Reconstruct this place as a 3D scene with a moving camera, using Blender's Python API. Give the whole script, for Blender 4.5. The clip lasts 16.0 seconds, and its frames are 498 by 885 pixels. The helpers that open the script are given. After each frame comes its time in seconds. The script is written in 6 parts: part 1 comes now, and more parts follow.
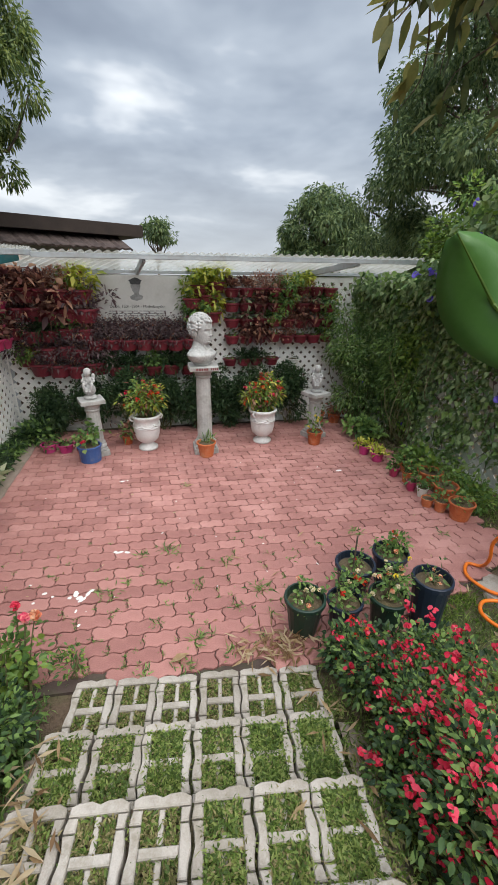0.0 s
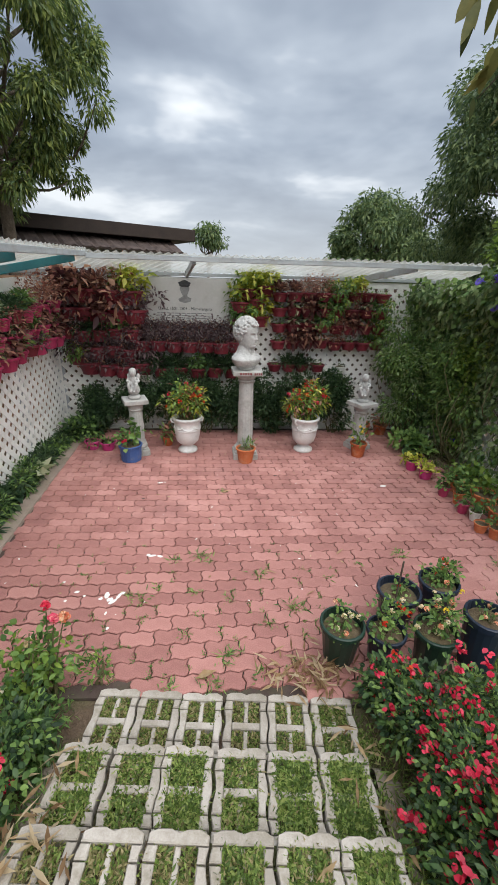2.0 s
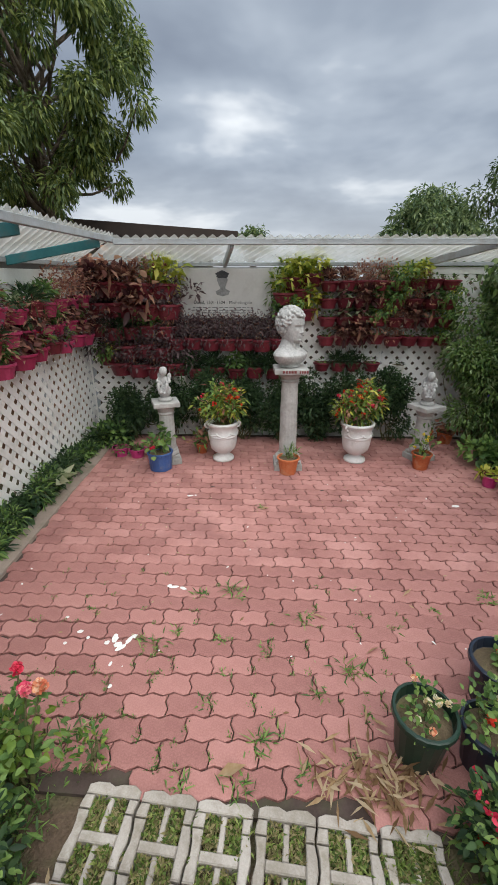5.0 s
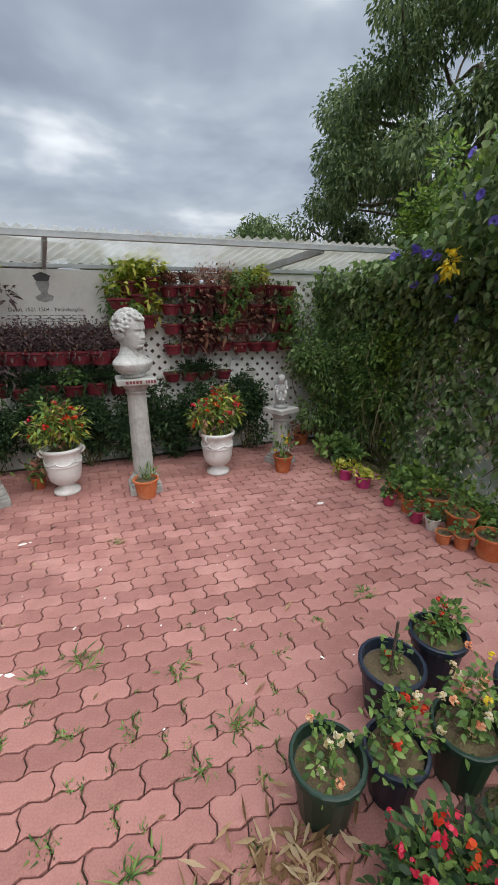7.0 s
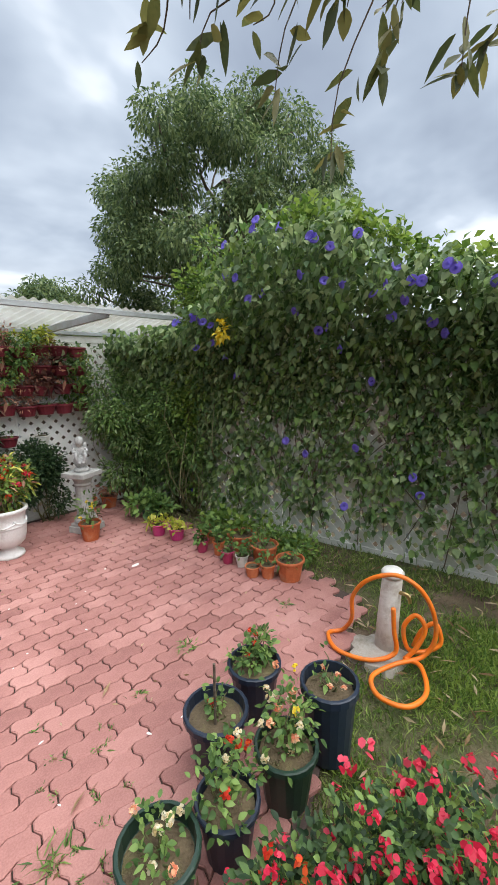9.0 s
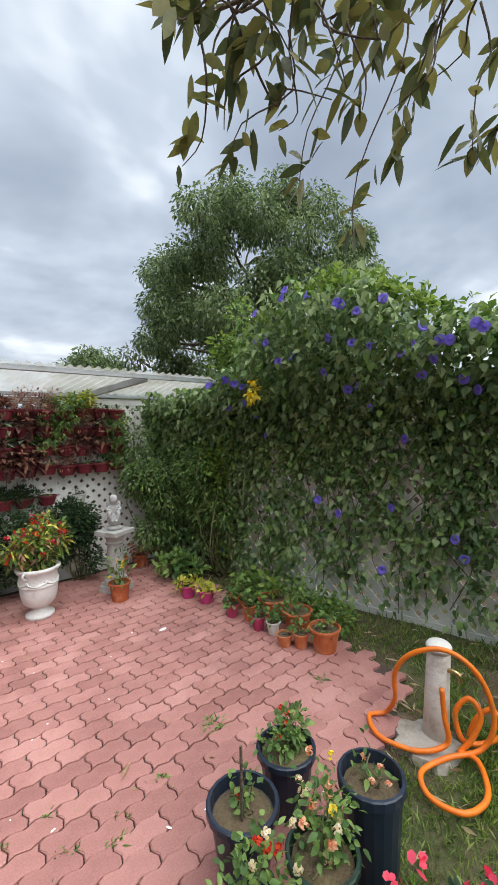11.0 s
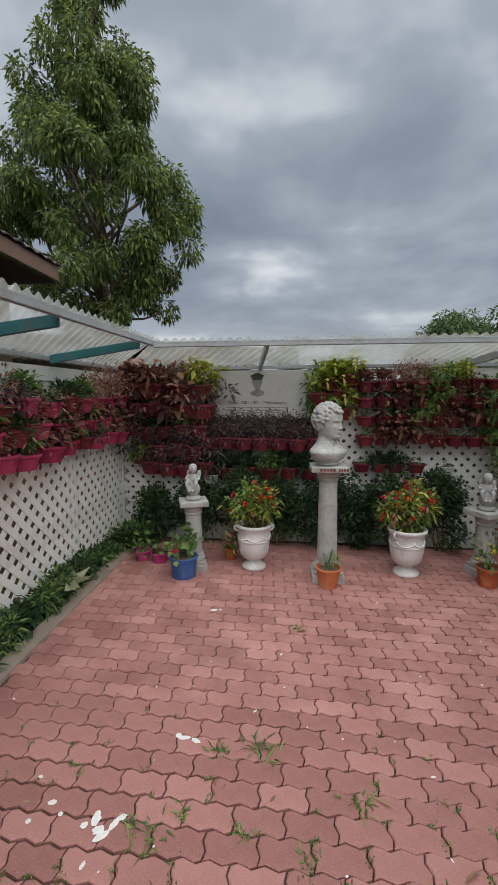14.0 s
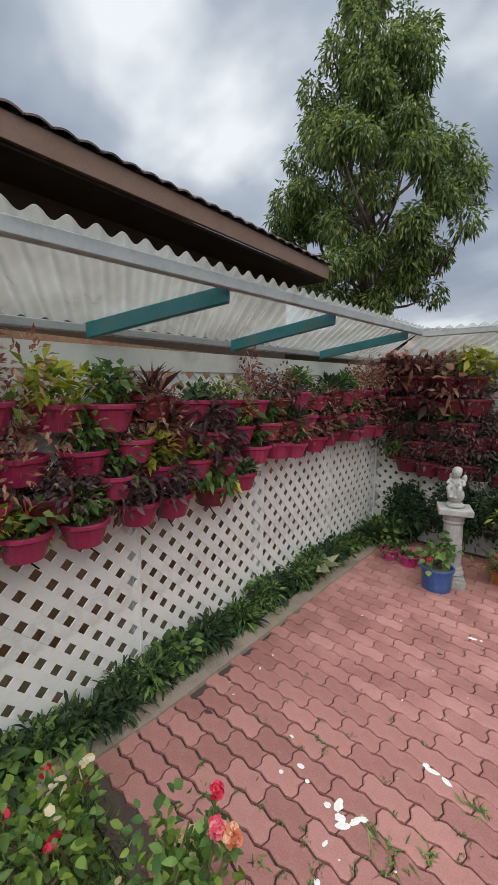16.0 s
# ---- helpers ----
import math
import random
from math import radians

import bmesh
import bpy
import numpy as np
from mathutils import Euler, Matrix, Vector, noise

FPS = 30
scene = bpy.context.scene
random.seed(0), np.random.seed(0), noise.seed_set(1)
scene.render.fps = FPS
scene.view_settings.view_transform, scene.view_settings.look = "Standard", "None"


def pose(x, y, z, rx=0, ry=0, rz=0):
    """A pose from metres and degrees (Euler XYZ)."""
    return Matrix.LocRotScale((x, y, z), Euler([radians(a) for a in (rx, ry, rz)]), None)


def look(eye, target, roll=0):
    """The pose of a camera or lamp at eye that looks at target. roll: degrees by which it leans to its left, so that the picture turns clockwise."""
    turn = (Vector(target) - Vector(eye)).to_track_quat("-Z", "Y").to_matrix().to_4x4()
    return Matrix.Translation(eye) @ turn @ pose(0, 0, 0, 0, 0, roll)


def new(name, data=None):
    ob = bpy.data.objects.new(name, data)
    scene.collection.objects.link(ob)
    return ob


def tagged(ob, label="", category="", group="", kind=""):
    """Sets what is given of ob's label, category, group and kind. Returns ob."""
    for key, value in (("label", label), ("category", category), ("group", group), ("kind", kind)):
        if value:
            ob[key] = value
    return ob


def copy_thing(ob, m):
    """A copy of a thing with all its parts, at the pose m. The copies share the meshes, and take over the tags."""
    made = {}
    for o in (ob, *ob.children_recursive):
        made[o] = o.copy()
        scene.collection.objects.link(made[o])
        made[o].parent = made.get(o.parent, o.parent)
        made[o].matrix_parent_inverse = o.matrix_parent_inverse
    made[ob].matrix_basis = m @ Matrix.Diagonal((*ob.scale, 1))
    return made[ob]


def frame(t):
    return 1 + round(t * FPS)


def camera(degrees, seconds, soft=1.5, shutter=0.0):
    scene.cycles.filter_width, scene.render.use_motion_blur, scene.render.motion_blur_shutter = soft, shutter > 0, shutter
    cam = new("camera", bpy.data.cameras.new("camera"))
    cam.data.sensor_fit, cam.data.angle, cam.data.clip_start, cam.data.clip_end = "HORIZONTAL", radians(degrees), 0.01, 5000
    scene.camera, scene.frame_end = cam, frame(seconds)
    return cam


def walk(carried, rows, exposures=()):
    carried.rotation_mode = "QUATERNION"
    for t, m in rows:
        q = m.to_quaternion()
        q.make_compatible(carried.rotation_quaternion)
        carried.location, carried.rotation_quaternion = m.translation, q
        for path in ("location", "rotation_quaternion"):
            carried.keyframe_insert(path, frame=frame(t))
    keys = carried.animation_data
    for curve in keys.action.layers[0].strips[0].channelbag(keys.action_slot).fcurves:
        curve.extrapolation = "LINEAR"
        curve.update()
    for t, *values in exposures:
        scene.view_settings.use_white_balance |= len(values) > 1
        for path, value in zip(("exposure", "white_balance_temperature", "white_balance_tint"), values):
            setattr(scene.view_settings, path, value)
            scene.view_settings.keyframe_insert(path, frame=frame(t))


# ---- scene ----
cam = camera(64.1, 16.0)
PATH = [
    (0, (0.126, 1.808, 2.01), (0.472, 3.622, 1.244), 0.7),
    (0.5, (0.124, 1.828, 2.009), (0.523, 3.629, 1.236), 1.5),
    (1, (0.118, 1.848, 2.012), (0.491, 3.654, 1.238), 2.0),
    (1.5, (0.106, 1.857, 2.019), (0.39, 3.684, 1.257), 2.0),
    (2, (0.124, 1.926, 1.992), (0.279, 3.774, 1.244), 1.7),
    (2.5, (0.138, 2.045, 1.932), (0.195, 3.908, 1.206), 1.4),
    (3, (0.169, 2.143, 1.883), (0.161, 4.002, 1.145), 0.9),
    (5.5, (0.155, 2.551, 1.726), (0.099, 4.425, 1.029), -0.0),
    (6, (0.171, 2.65, 1.638), (0.232, 4.533, 0.968), -0.3),
    (6.5, (0.239, 2.747, 1.581), (0.511, 4.619, 0.933), -0.5),
    (7, (0.297, 2.78, 1.611), (0.894, 4.584, 0.987), -0.4),
    (7.5, (0.338, 2.767, 1.597), (1.257, 4.447, 1.021), -0.3),
    (8, (0.359, 2.74, 1.601), (1.531, 4.273, 1.074), -0.2),
    (8.5, (0.355, 2.721, 1.602), (1.688, 4.141, 1.147), -0.5),
    (8.7, (0.355, 2.712, 1.606), (1.736, 4.097, 1.189), -0.7),
    (10.8, (0.376, 2.681, 1.604), (1.738, 4.143, 1.532), -1.7),
    (11, (0.368, 2.689, 1.602), (1.674, 4.202, 1.539), -1.7),
    (11.5, (0.343, 2.694, 1.618), (1.472, 4.343, 1.548), -1.5),
    (12, (0.307, 2.688, 1.666), (1.208, 4.47, 1.566), -1.2),
    (12.5, (0.272, 2.689, 1.669), (0.92, 4.578, 1.552), -0.7),
    (13, (0.244, 2.694, 1.682), (0.619, 4.653, 1.538), -0.6),
    (13.5, (0.195, 2.725, 1.653), (0.28, 4.716, 1.485), -0.1),
    (14, (0.136, 2.749, 1.626), (-0.09, 4.727, 1.436), -0.1),
    (14.5, (0.079, 2.765, 1.632), (-0.465, 4.676, 1.403), -0.2),
    (15, (0.032, 2.785, 1.634), (-0.799, 4.588, 1.395), -0.2),
    (15.5, (0.024, 2.789, 1.64), (-1.061, 4.453, 1.408), -0.1),
    (16, (0.02, 2.768, 1.659), (-1.286, 4.263, 1.412), 0.8),
]
walk(cam, [(t, look(eye, target, roll)) for t, eye, target, roll in PATH],
     exposures=[(0, 0.46), (3, 0.46), (5.5, 0.31), (6.8, 0.30), (8.2, 0.85), (11, 0.75), (12.2, 0.36), (13, 0.18), (13.5, 0.0), (14.5, -0.08), (15.2, 0.0), (16, 0.2)])

# ---- light ----
SUN_ELEVATION, SUN_AZIMUTH = radians(60), radians(146)  # from +y, clockwise
world = bpy.data.worlds.new("overcast_sky")
scene.world = world
world.use_nodes = True


def wire(tree, a, out, b, inp):
    tree.links.new(a.outputs[out], b.inputs[inp])


def node(tree, kind, **values):
    n = tree.nodes.new(kind)
    for key, value in values.items():
        n.inputs[key.replace("_", " ")].default_value = value
    return n


def ramp(tree, stops):
    n = tree.nodes.new("ShaderNodeValToRGB")
    e = n.color_ramp.elements
    while len(e) < len(stops):
        e.new(0.5)
    for k, (p, c) in zip(e, stops):
        k.position, k.color = p, (*c, 1)
    return n


def build_sky():
    t = world.node_tree
    t.nodes.clear()
    out = t.nodes.new("ShaderNodeOutputWorld")
    back = node(t, "ShaderNodeBackground", Strength=1.0)
    coord = t.nodes.new("ShaderNodeTexCoord")
    split = t.nodes.new("ShaderNodeSeparateXYZ")
    wire(t, coord, "Generated", split, 0)
    high = t.nodes.new("ShaderNodeMath")
    high.operation = "MAXIMUM"
    high.inputs[1].default_value = 0.0
    wire(t, split, "Z", high, 0)
    lift = t.nodes.new("ShaderNodeMath")
    lift.operation = "ADD"
    lift.inputs[1].default_value = 0.22
    wire(t, high, 0, lift, 0)
    flat = t.nodes.new("ShaderNodeVectorMath")
    flat.operation = "DIVIDE"
    wire(t, coord, "Generated", flat, 0)
    wire(t, lift, 0, flat, 1)
    stretch = t.nodes.new("ShaderNodeMapping")
    stretch.inputs["Scale"].default_value = (1.0, 1.15, 0.0)
    stretch.inputs["Location"].default_value = (0.35, 0.2, 3.0)
    wire(t, flat, 0, stretch, 0)
    big = node(t, "ShaderNodeTexNoise", Scale=1.35, Detail=4.5, Roughness=0.5, Distortion=0.15)
    wire(t, stretch, 0, big, "Vector")
    clouds = ramp(t, [(0.33, (0.225, 0.265, 0.335)), (0.45, (0.30, 0.35, 0.425)), (0.55, (0.40, 0.455, 0.53)), (0.68, (0.80, 0.84, 0.88))])
    wire(t, big, 0, clouds, 0)
    # a paler band low over the horizon
    low = t.nodes.new("ShaderNodeMapRange")
    low.inputs["From Min"].default_value, low.inputs["From Max"].default_value = 0.0, 0.26
    low.inputs["To Min"].default_value, low.inputs["To Max"].default_value = 0.85, 0.0
    wire(t, high, 0, low, 0)
    pale = t.nodes.new("ShaderNodeMix")
    pale.data_type = "RGBA"
    pale.inputs["B"].default_value = (0.50, 0.53, 0.56, 1)
    wire(t, low, 0, pale, 0)
    t.links.new(clouds.outputs[0], pale.inputs[6])
    pale.inputs[7].default_value = (0.50, 0.53, 0.56, 1)
    sky = t.nodes.new("ShaderNodeTexSky")
    sky.sky_type, sky.sun_disc = "NISHITA", False
    sky.sun_elevation, sky.sun_rotation = SUN_ELEVATION, SUN_AZIMUTH
    haze = t.nodes.new("ShaderNodeVectorMath")
    haze.operation = "SCALE"
    haze.inputs["Scale"].default_value = 0.05
    wire(t, sky, 0, haze, 0)
    both = t.nodes.new("ShaderNodeMix")
    both.data_type = "RGBA"
    both.inputs[0].default_value = 0.93
    t.links.new(haze.outputs[0], both.inputs[6])
    t.links.new(pale.outputs[2], both.inputs[7])
    # an overcast sky is brightest overhead
    zen = t.nodes.new("ShaderNodeMapRange")
    zen.inputs["From Min"].default_value, zen.inputs["From Max"].default_value = 0.8, 1.0
    zen.inputs["To Min"].default_value, zen.inputs["To Max"].default_value = 1.0, 3.0
    wire(t, high, 0, zen, 0)
    t.links.new(both.outputs[2], back.inputs[0])
    wire(t, zen, 0, back, "Strength")
    wire(t, back, 0, out, 0)


build_sky()
sun = new("sun", bpy.data.lights.new("sun", "SUN"))
sun.data.energy, sun.data.angle, sun.data.color = 3.4, radians(90), (1.0, 0.97, 0.92)
sun.matrix_basis = look((0, 0, 20), Vector((0, 0, 20)) - Vector((math.sin(SUN_AZIMUTH) * math.cos(SUN_ELEVATION), math.cos(SUN_AZIMUTH) * math.cos(SUN_ELEVATION), math.sin(SUN_ELEVATION))))


# ---- materials ----
def material(name, colours, rough=0.7, scale=8.0, fine=60.0, bump=0.2, metal=0.0, vary="", spread=0.25, dirt=None, dirt_scale=2.0, dirt_at=0.58, leaf=0.0, coords="Object", spec=0.4, depth=0.01):
    """A surface whose colour wanders between those given, with fine relief. vary: 'object' or 'island' for a tone per piece."""
    m = bpy.data.materials.new(name)
    m.use_nodes = True
    t = m.node_tree
    t.nodes.clear()
    out = t.nodes.new("ShaderNodeOutputMaterial")
    b = node(t, "ShaderNodeBsdfPrincipled", Roughness=rough, Metallic=metal)
    b.inputs["Specular IOR Level"].default_value = spec
    coord = t.nodes.new("ShaderNodeTexCoord")
    big = node(t, "ShaderNodeTexNoise", Scale=scale, Detail=5.0, Roughness=0.6)
    small = node(t, "ShaderNodeTexNoise", Scale=fine, Detail=3.0, Roughness=0.6)
    for n in (big, small):
        wire(t, coord, coords, n, "Vector")
    stops = [(0.32 + 0.36 * k / max(1, len(colours) - 1), c) for k, c in enumerate(colours)]
    mixn = t.nodes.new("ShaderNodeMath")
    mixn.operation = "MULTIPLY_ADD"
    mixn.inputs[1].default_value = 0.35
    wire(t, small, 0, mixn, 0)
    half = t.nodes.new("ShaderNodeMath")
    half.operation = "MULTIPLY"
    half.inputs[1].default_value = 0.65
    wire(t, big, 0, half, 0)
    wire(t, half, 0, mixn, 2)
    if vary:
        kind, socket = {"object": ("ShaderNodeObjectInfo", "Random"), "island": ("ShaderNodeNewGeometry", "Random Per Island")}[vary]
        r = t.nodes.new(kind)
        shift = t.nodes.new("ShaderNodeMapRange")
        shift.inputs["To Min"].default_value, shift.inputs["To Max"].default_value = -spread, spread
        wire(t, r, socket, shift, 0)
        add = t.nodes.new("ShaderNodeMath")
        wire(t, mixn, 0, add, 0)
        wire(t, shift, 0, add, 1)
        mixn = add
    col = ramp(t, stops)
    wire(t, mixn, 0, col, 0)
    last, slot = col, 0
    if dirt:
        d = node(t, "ShaderNodeTexNoise", Scale=dirt_scale, Detail=6.0, Roughness=0.7)
        wire(t, coord, coords, d, "Vector")
        edge = ramp(t, [(dirt_at - 0.08, (0, 0, 0)), (dirt_at + 0.12, (0.8, 0.8, 0.8))])
        wire(t, d, 0, edge, 0)
        mx = t.nodes.new("ShaderNodeMix")
        mx.data_type = "RGBA"
        wire(t, edge, 0, mx, 0)
        t.links.new(col.outputs[0], mx.inputs[6])
        mx.inputs[7].default_value = (*dirt, 1)
        last, slot = mx, 2
    t.links.new(last.outputs[slot], b.inputs["Base Color"])
    if bump:
        bp = node(t, "ShaderNodeBump", Strength=bump, Distance=depth)
        wire(t, small, 0, bp, "Height")
        wire(t, bp, 0, b, "Normal")
    if leaf:
        tl = t.nodes.new("ShaderNodeBsdfTranslucent")
        t.links.new(last.outputs[slot], tl.inputs[0])
        ms = t.nodes.new("ShaderNodeMixShader")
        ms.inputs[0].default_value = leaf
        wire(t, b, 0, ms, 1)
        wire(t, tl, 0, ms, 2)
        wire(t, ms, 0, out, 0)
    else:
        wire(t, b, 0, out, 0)
    return m


def leaf_material(name, *colours, rough=0.5):
    return material(name, colours, rough=rough, scale=3.0, fine=40, bump=0.0, vary="island", spread=0.3, leaf=0.42, coords="Object", spec=0.35)


PAVER = material("red_concrete_paver", [(0.26, 0.115, 0.102), (0.38, 0.18, 0.158), (0.48, 0.25, 0.222)], rough=0.85, scale=3.0, fine=140, bump=0.35, vary="object", spread=0.10, dirt=(0.25, 0.118, 0.108), dirt_scale=1.3, dirt_at=0.60, depth=0.004)
PAVER_FAR = material("red_concrete_paver_joined", [(0.26, 0.115, 0.102), (0.38, 0.18, 0.158), (0.48, 0.25, 0.222)], rough=0.85, scale=3.0, fine=140, bump=0.35, vary="island", spread=0.10, dirt=(0.25, 0.118, 0.108), dirt_scale=1.3, dirt_at=0.60, depth=0.004)
JOINT = material("dark_joint_sand", [(0.05, 0.035, 0.03), (0.10, 0.07, 0.06)], rough=0.95, scale=5, fine=90, dirt=(0.05, 0.07, 0.025), dirt_scale=2.5)
SOIL = material("garden_soil", [(0.06, 0.04, 0.028), (0.13, 0.09, 0.06), (0.2, 0.15, 0.1)], rough=0.95, scale=4, fine=70, bump=0.8, dirt=(0.06, 0.09, 0.025), dirt_scale=1.4, dirt_at=0.5, depth=0.02)
POT_SOIL = material("potting_soil", [(0.07, 0.05, 0.03), (0.16, 0.12, 0.07)], rough=0.95, scale=14, fine=90, bump=0.8, dirt=(0.16, 0.15, 0.06), dirt_scale=9)
CONCRETE = material("pale_concrete", [(0.29, 0.262, 0.225), (0.39, 0.355, 0.315), (0.47, 0.435, 0.395)], rough=0.9, scale=6, fine=120, bump=0.5, vary="object", spread=0.12, dirt=(0.20, 0.175, 0.125), dirt_scale=7, dirt_at=0.54, depth=0.004)
HAUNCH = material("mortar_edge", [(0.24, 0.19, 0.155), (0.36, 0.295, 0.245)], rough=0.9, scale=5, fine=90, bump=0.5, dirt=(0.15, 0.15, 0.09), dirt_scale=4)
WHITE_PAINT = material("weathered_white_lattice", [(0.70, 0.70, 0.675), (0.80, 0.80, 0.775), (0.84, 0.84, 0.82)], rough=0.55, scale=3, fine=60, bump=0.1, vary="object", spread=0.08, dirt=(0.46, 0.45, 0.40), dirt_scale=2.2, dirt_at=0.61)
PLASTER = material("white_plaster_cast", [(0.24, 0.24, 0.235), (0.40, 0.40, 0.39), (0.55, 0.55, 0.54)], rough=0.75, scale=9, fine=70, bump=0.3, dirt=(0.25, 0.25, 0.23), dirt_scale=7, dirt_at=0.6)
STONE = material("pale_cast_stone", [(0.28, 0.28, 0.27), (0.40, 0.40, 0.385), (0.50, 0.50, 0.48)], rough=0.8, scale=7, fine=80, bump=0.35, dirt=(0.2, 0.2, 0.17), dirt_scale=5)
URN_PAINT = material("white_urn_paint", [(0.60, 0.60, 0.59), (0.74, 0.74, 0.73)], rough=0.5, scale=6, fine=60, bump=0.15, dirt=(0.42, 0.41, 0.38), dirt_scale=5)
TERRACOTTA = material("terracotta", [(0.36, 0.085, 0.03), (0.50, 0.14, 0.05), (0.56, 0.20, 0.09)], rough=0.75, scale=9, fine=80, bump=0.2, vary="object", spread=0.15, dirt=(0.45, 0.3, 0.2), dirt_scale=8, dirt_at=0.62)
MAGENTA = material("magenta_plastic", [(0.29, 0.018, 0.07), (0.42, 0.045, 0.125)], rough=0.4, scale=9, fine=60, bump=0.05, vary="object", spread=0.2, spec=0.5)
PINK = material("pink_plastic", [(0.45, 0.03, 0.17), (0.56, 0.07, 0.24)], rough=0.45, scale=9, fine=60, bump=0.05)
BURGUNDY = material("burgundy_plastic", [(0.115, 0.013, 0.022), (0.20, 0.028, 0.042)], rough=0.45, scale=9, fine=60, bump=0.05, vary="object", spread=0.2)
BLUE = material("blue_glaze", [(0.03, 0.075, 0.24), (0.06, 0.13, 0.33)], rough=0.35, scale=6, fine=60, bump=0.05, dirt=(0.2, 0.2, 0.22), dirt_scale=8, dirt_at=0.66)
NAVY = material("navy_plastic", [(0.010, 0.017, 0.032), (0.02, 0.03, 0.052)], rough=0.35, scale=6, fine=60, bump=0.03, dirt=(0.1, 0.1, 0.1), dirt_scale=9, dirt_at=0.68)
BOTTLE = material("dark_green_plastic", [(0.010, 0.028, 0.02), (0.018, 0.045, 0.03)], rough=0.35, scale=6, fine=60, bump=0.03, dirt=(0.1, 0.1, 0.08), dirt_scale=9, dirt_at=0.68)
POT_WHITE = material("white_plastic", [(0.6, 0.6, 0.56), (0.72, 0.72, 0.68)], rough=0.5, dirt=(0.4, 0.36, 0.3), dirt_scale=8)
TEAL = material("teal_painted_steel", [(0.02, 0.13, 0.15), (0.035, 0.19, 0.21)], rough=0.45, scale=5, fine=60, bump=0.1, dirt=(0.12, 0.14, 0.14), dirt_scale=6)
GREY_STEEL = material("grey_painted_steel", [(0.34, 0.37, 0.39), (0.46, 0.49, 0.51)], rough=0.45, scale=4, fine=50, bump=0.1, dirt=(0.3, 0.29, 0.27), dirt_scale=5)
HOSE = material("orange_hose", [(0.75, 0.15, 0.01), (0.85, 0.22, 0.02)], rough=0.4, scale=9, fine=60, bump=0.05, dirt=(0.5, 0.16, 0.05), dirt_scale=12)
PIPE = material("painted_post", [(0.58, 0.54, 0.49), (0.72, 0.70, 0.66)], rough=0.8, scale=10, fine=60, bump=0.35, dirt=(0.35, 0.28, 0.22), dirt_scale=9, dirt_at=0.55)
BRASS = material("brass", [(0.45, 0.34, 0.15), (0.55, 0.42, 0.2)], rough=0.35, metal=1.0)
SIGN_FACE = material("sign_panel", [(0.52, 0.51, 0.49), (0.60, 0.59, 0.57)], rough=0.6, scale=2, fine=40, bump=0.03, dirt=(0.45, 0.44, 0.41), dirt_scale=3)
SIGN_INK = material("sign_ink", [(0.03, 0.03, 0.035), (0.07, 0.07, 0.075)], rough=0.7, scale=30)
SIGN_GREY = material("sign_grey_ink", [(0.16, 0.16, 0.16), (0.34, 0.34, 0.34)], rough=0.7, scale=25)
RED_INK = material("red_brown_ink", [(0.14, 0.03, 0.03), (0.2, 0.05, 0.05)], rough=0.7)
BARK = material("bark", [(0.06, 0.045, 0.032), (0.13, 0.1, 0.075), (0.2, 0.17, 0.13)], rough=0.95, scale=5, fine=30, bump=0.8, depth=0.03)
STEM = material("green_stem", [(0.07, 0.09, 0.03), (0.15, 0.12, 0.06)], rough=0.8, scale=20)
# timber taken near black: the shade under the eaves is in its colour
WOOD_DARK = material("shade_darkened_timber", [(0.022, 0.015, 0.012), (0.045, 0.03, 0.024)], rough=0.75, scale=3, fine=30, bump=0.3)
PLANK = material("weathered_brown_plank", [(0.13, 0.07, 0.04), (0.22, 0.125, 0.07), (0.30, 0.19, 0.12)], rough=0.8, scale=3, fine=30, bump=0.3)
FASCIA = material("brown_fascia_paint", [(0.16, 0.10, 0.075), (0.23, 0.15, 0.115)], rough=0.7, scale=2, fine=40, bump=0.15)
TILE = material("brown_roof_tile", [(0.05, 0.035, 0.032), (0.11, 0.08, 0.07), (0.17, 0.13, 0.115)], rough=0.8, scale=4, fine=40, bump=0.3, vary="object", spread=0.15)
# brown wall, darkened so that the gaps in the lattice look shaded
DARKENED_WALL = material("shade_darkened_brown_wall", [(0.045, 0.03, 0.022), (0.085, 0.055, 0.04)], rough=0.85, scale=2, fine=40, bump=0.2)
FAR_WALL = material("grey_far_wall", [(0.3, 0.29, 0.28), (0.42, 0.41, 0.4)], rough=0.9, scale=1.5)
DRY_LEAF = leaf_material("dry_leaf", (0.20, 0.12, 0.06), (0.40, 0.28, 0.15), (0.5, 0.4, 0.26), rough=0.8)
SPLASH = material("white_paint_splash", [(0.66, 0.65, 0.62), (0.8, 0.8, 0.78)], rough=0.8, scale=30)

GREEN = leaf_material("mid_green_leaf", (0.076, 0.152, 0.046), (0.15, 0.262, 0.074), (0.25, 0.38, 0.105))
DEEP = leaf_material("deep_green_leaf", (0.024, 0.054, 0.025), (0.048, 0.094, 0.040), (0.085, 0.145, 0.058))
FRESH = leaf_material("fresh_green_leaf", (0.09, 0.17, 0.03), (0.17, 0.27, 0.045), (0.26, 0.36, 0.07))
YELLOW = leaf_material("yellow_green_leaf", (0.250, 0.300, 0.037), (0.475, 0.500, 0.062), (0.650, 0.625, 0.138))
PURPLE = leaf_material("dark_purple_leaf", (0.07, 0.042, 0.05), (0.135, 0.088, 0.095), (0.22, 0.165, 0.165))
WINE = leaf_material("wine_red_leaf", (0.065, 0.022, 0.025), (0.14, 0.055, 0.052), (0.25, 0.135, 0.10))
BRONZE = leaf_material("bronze_leaf", (0.207, 0.078, 0.061), (0.380, 0.172, 0.121), (0.517, 0.310, 0.207))
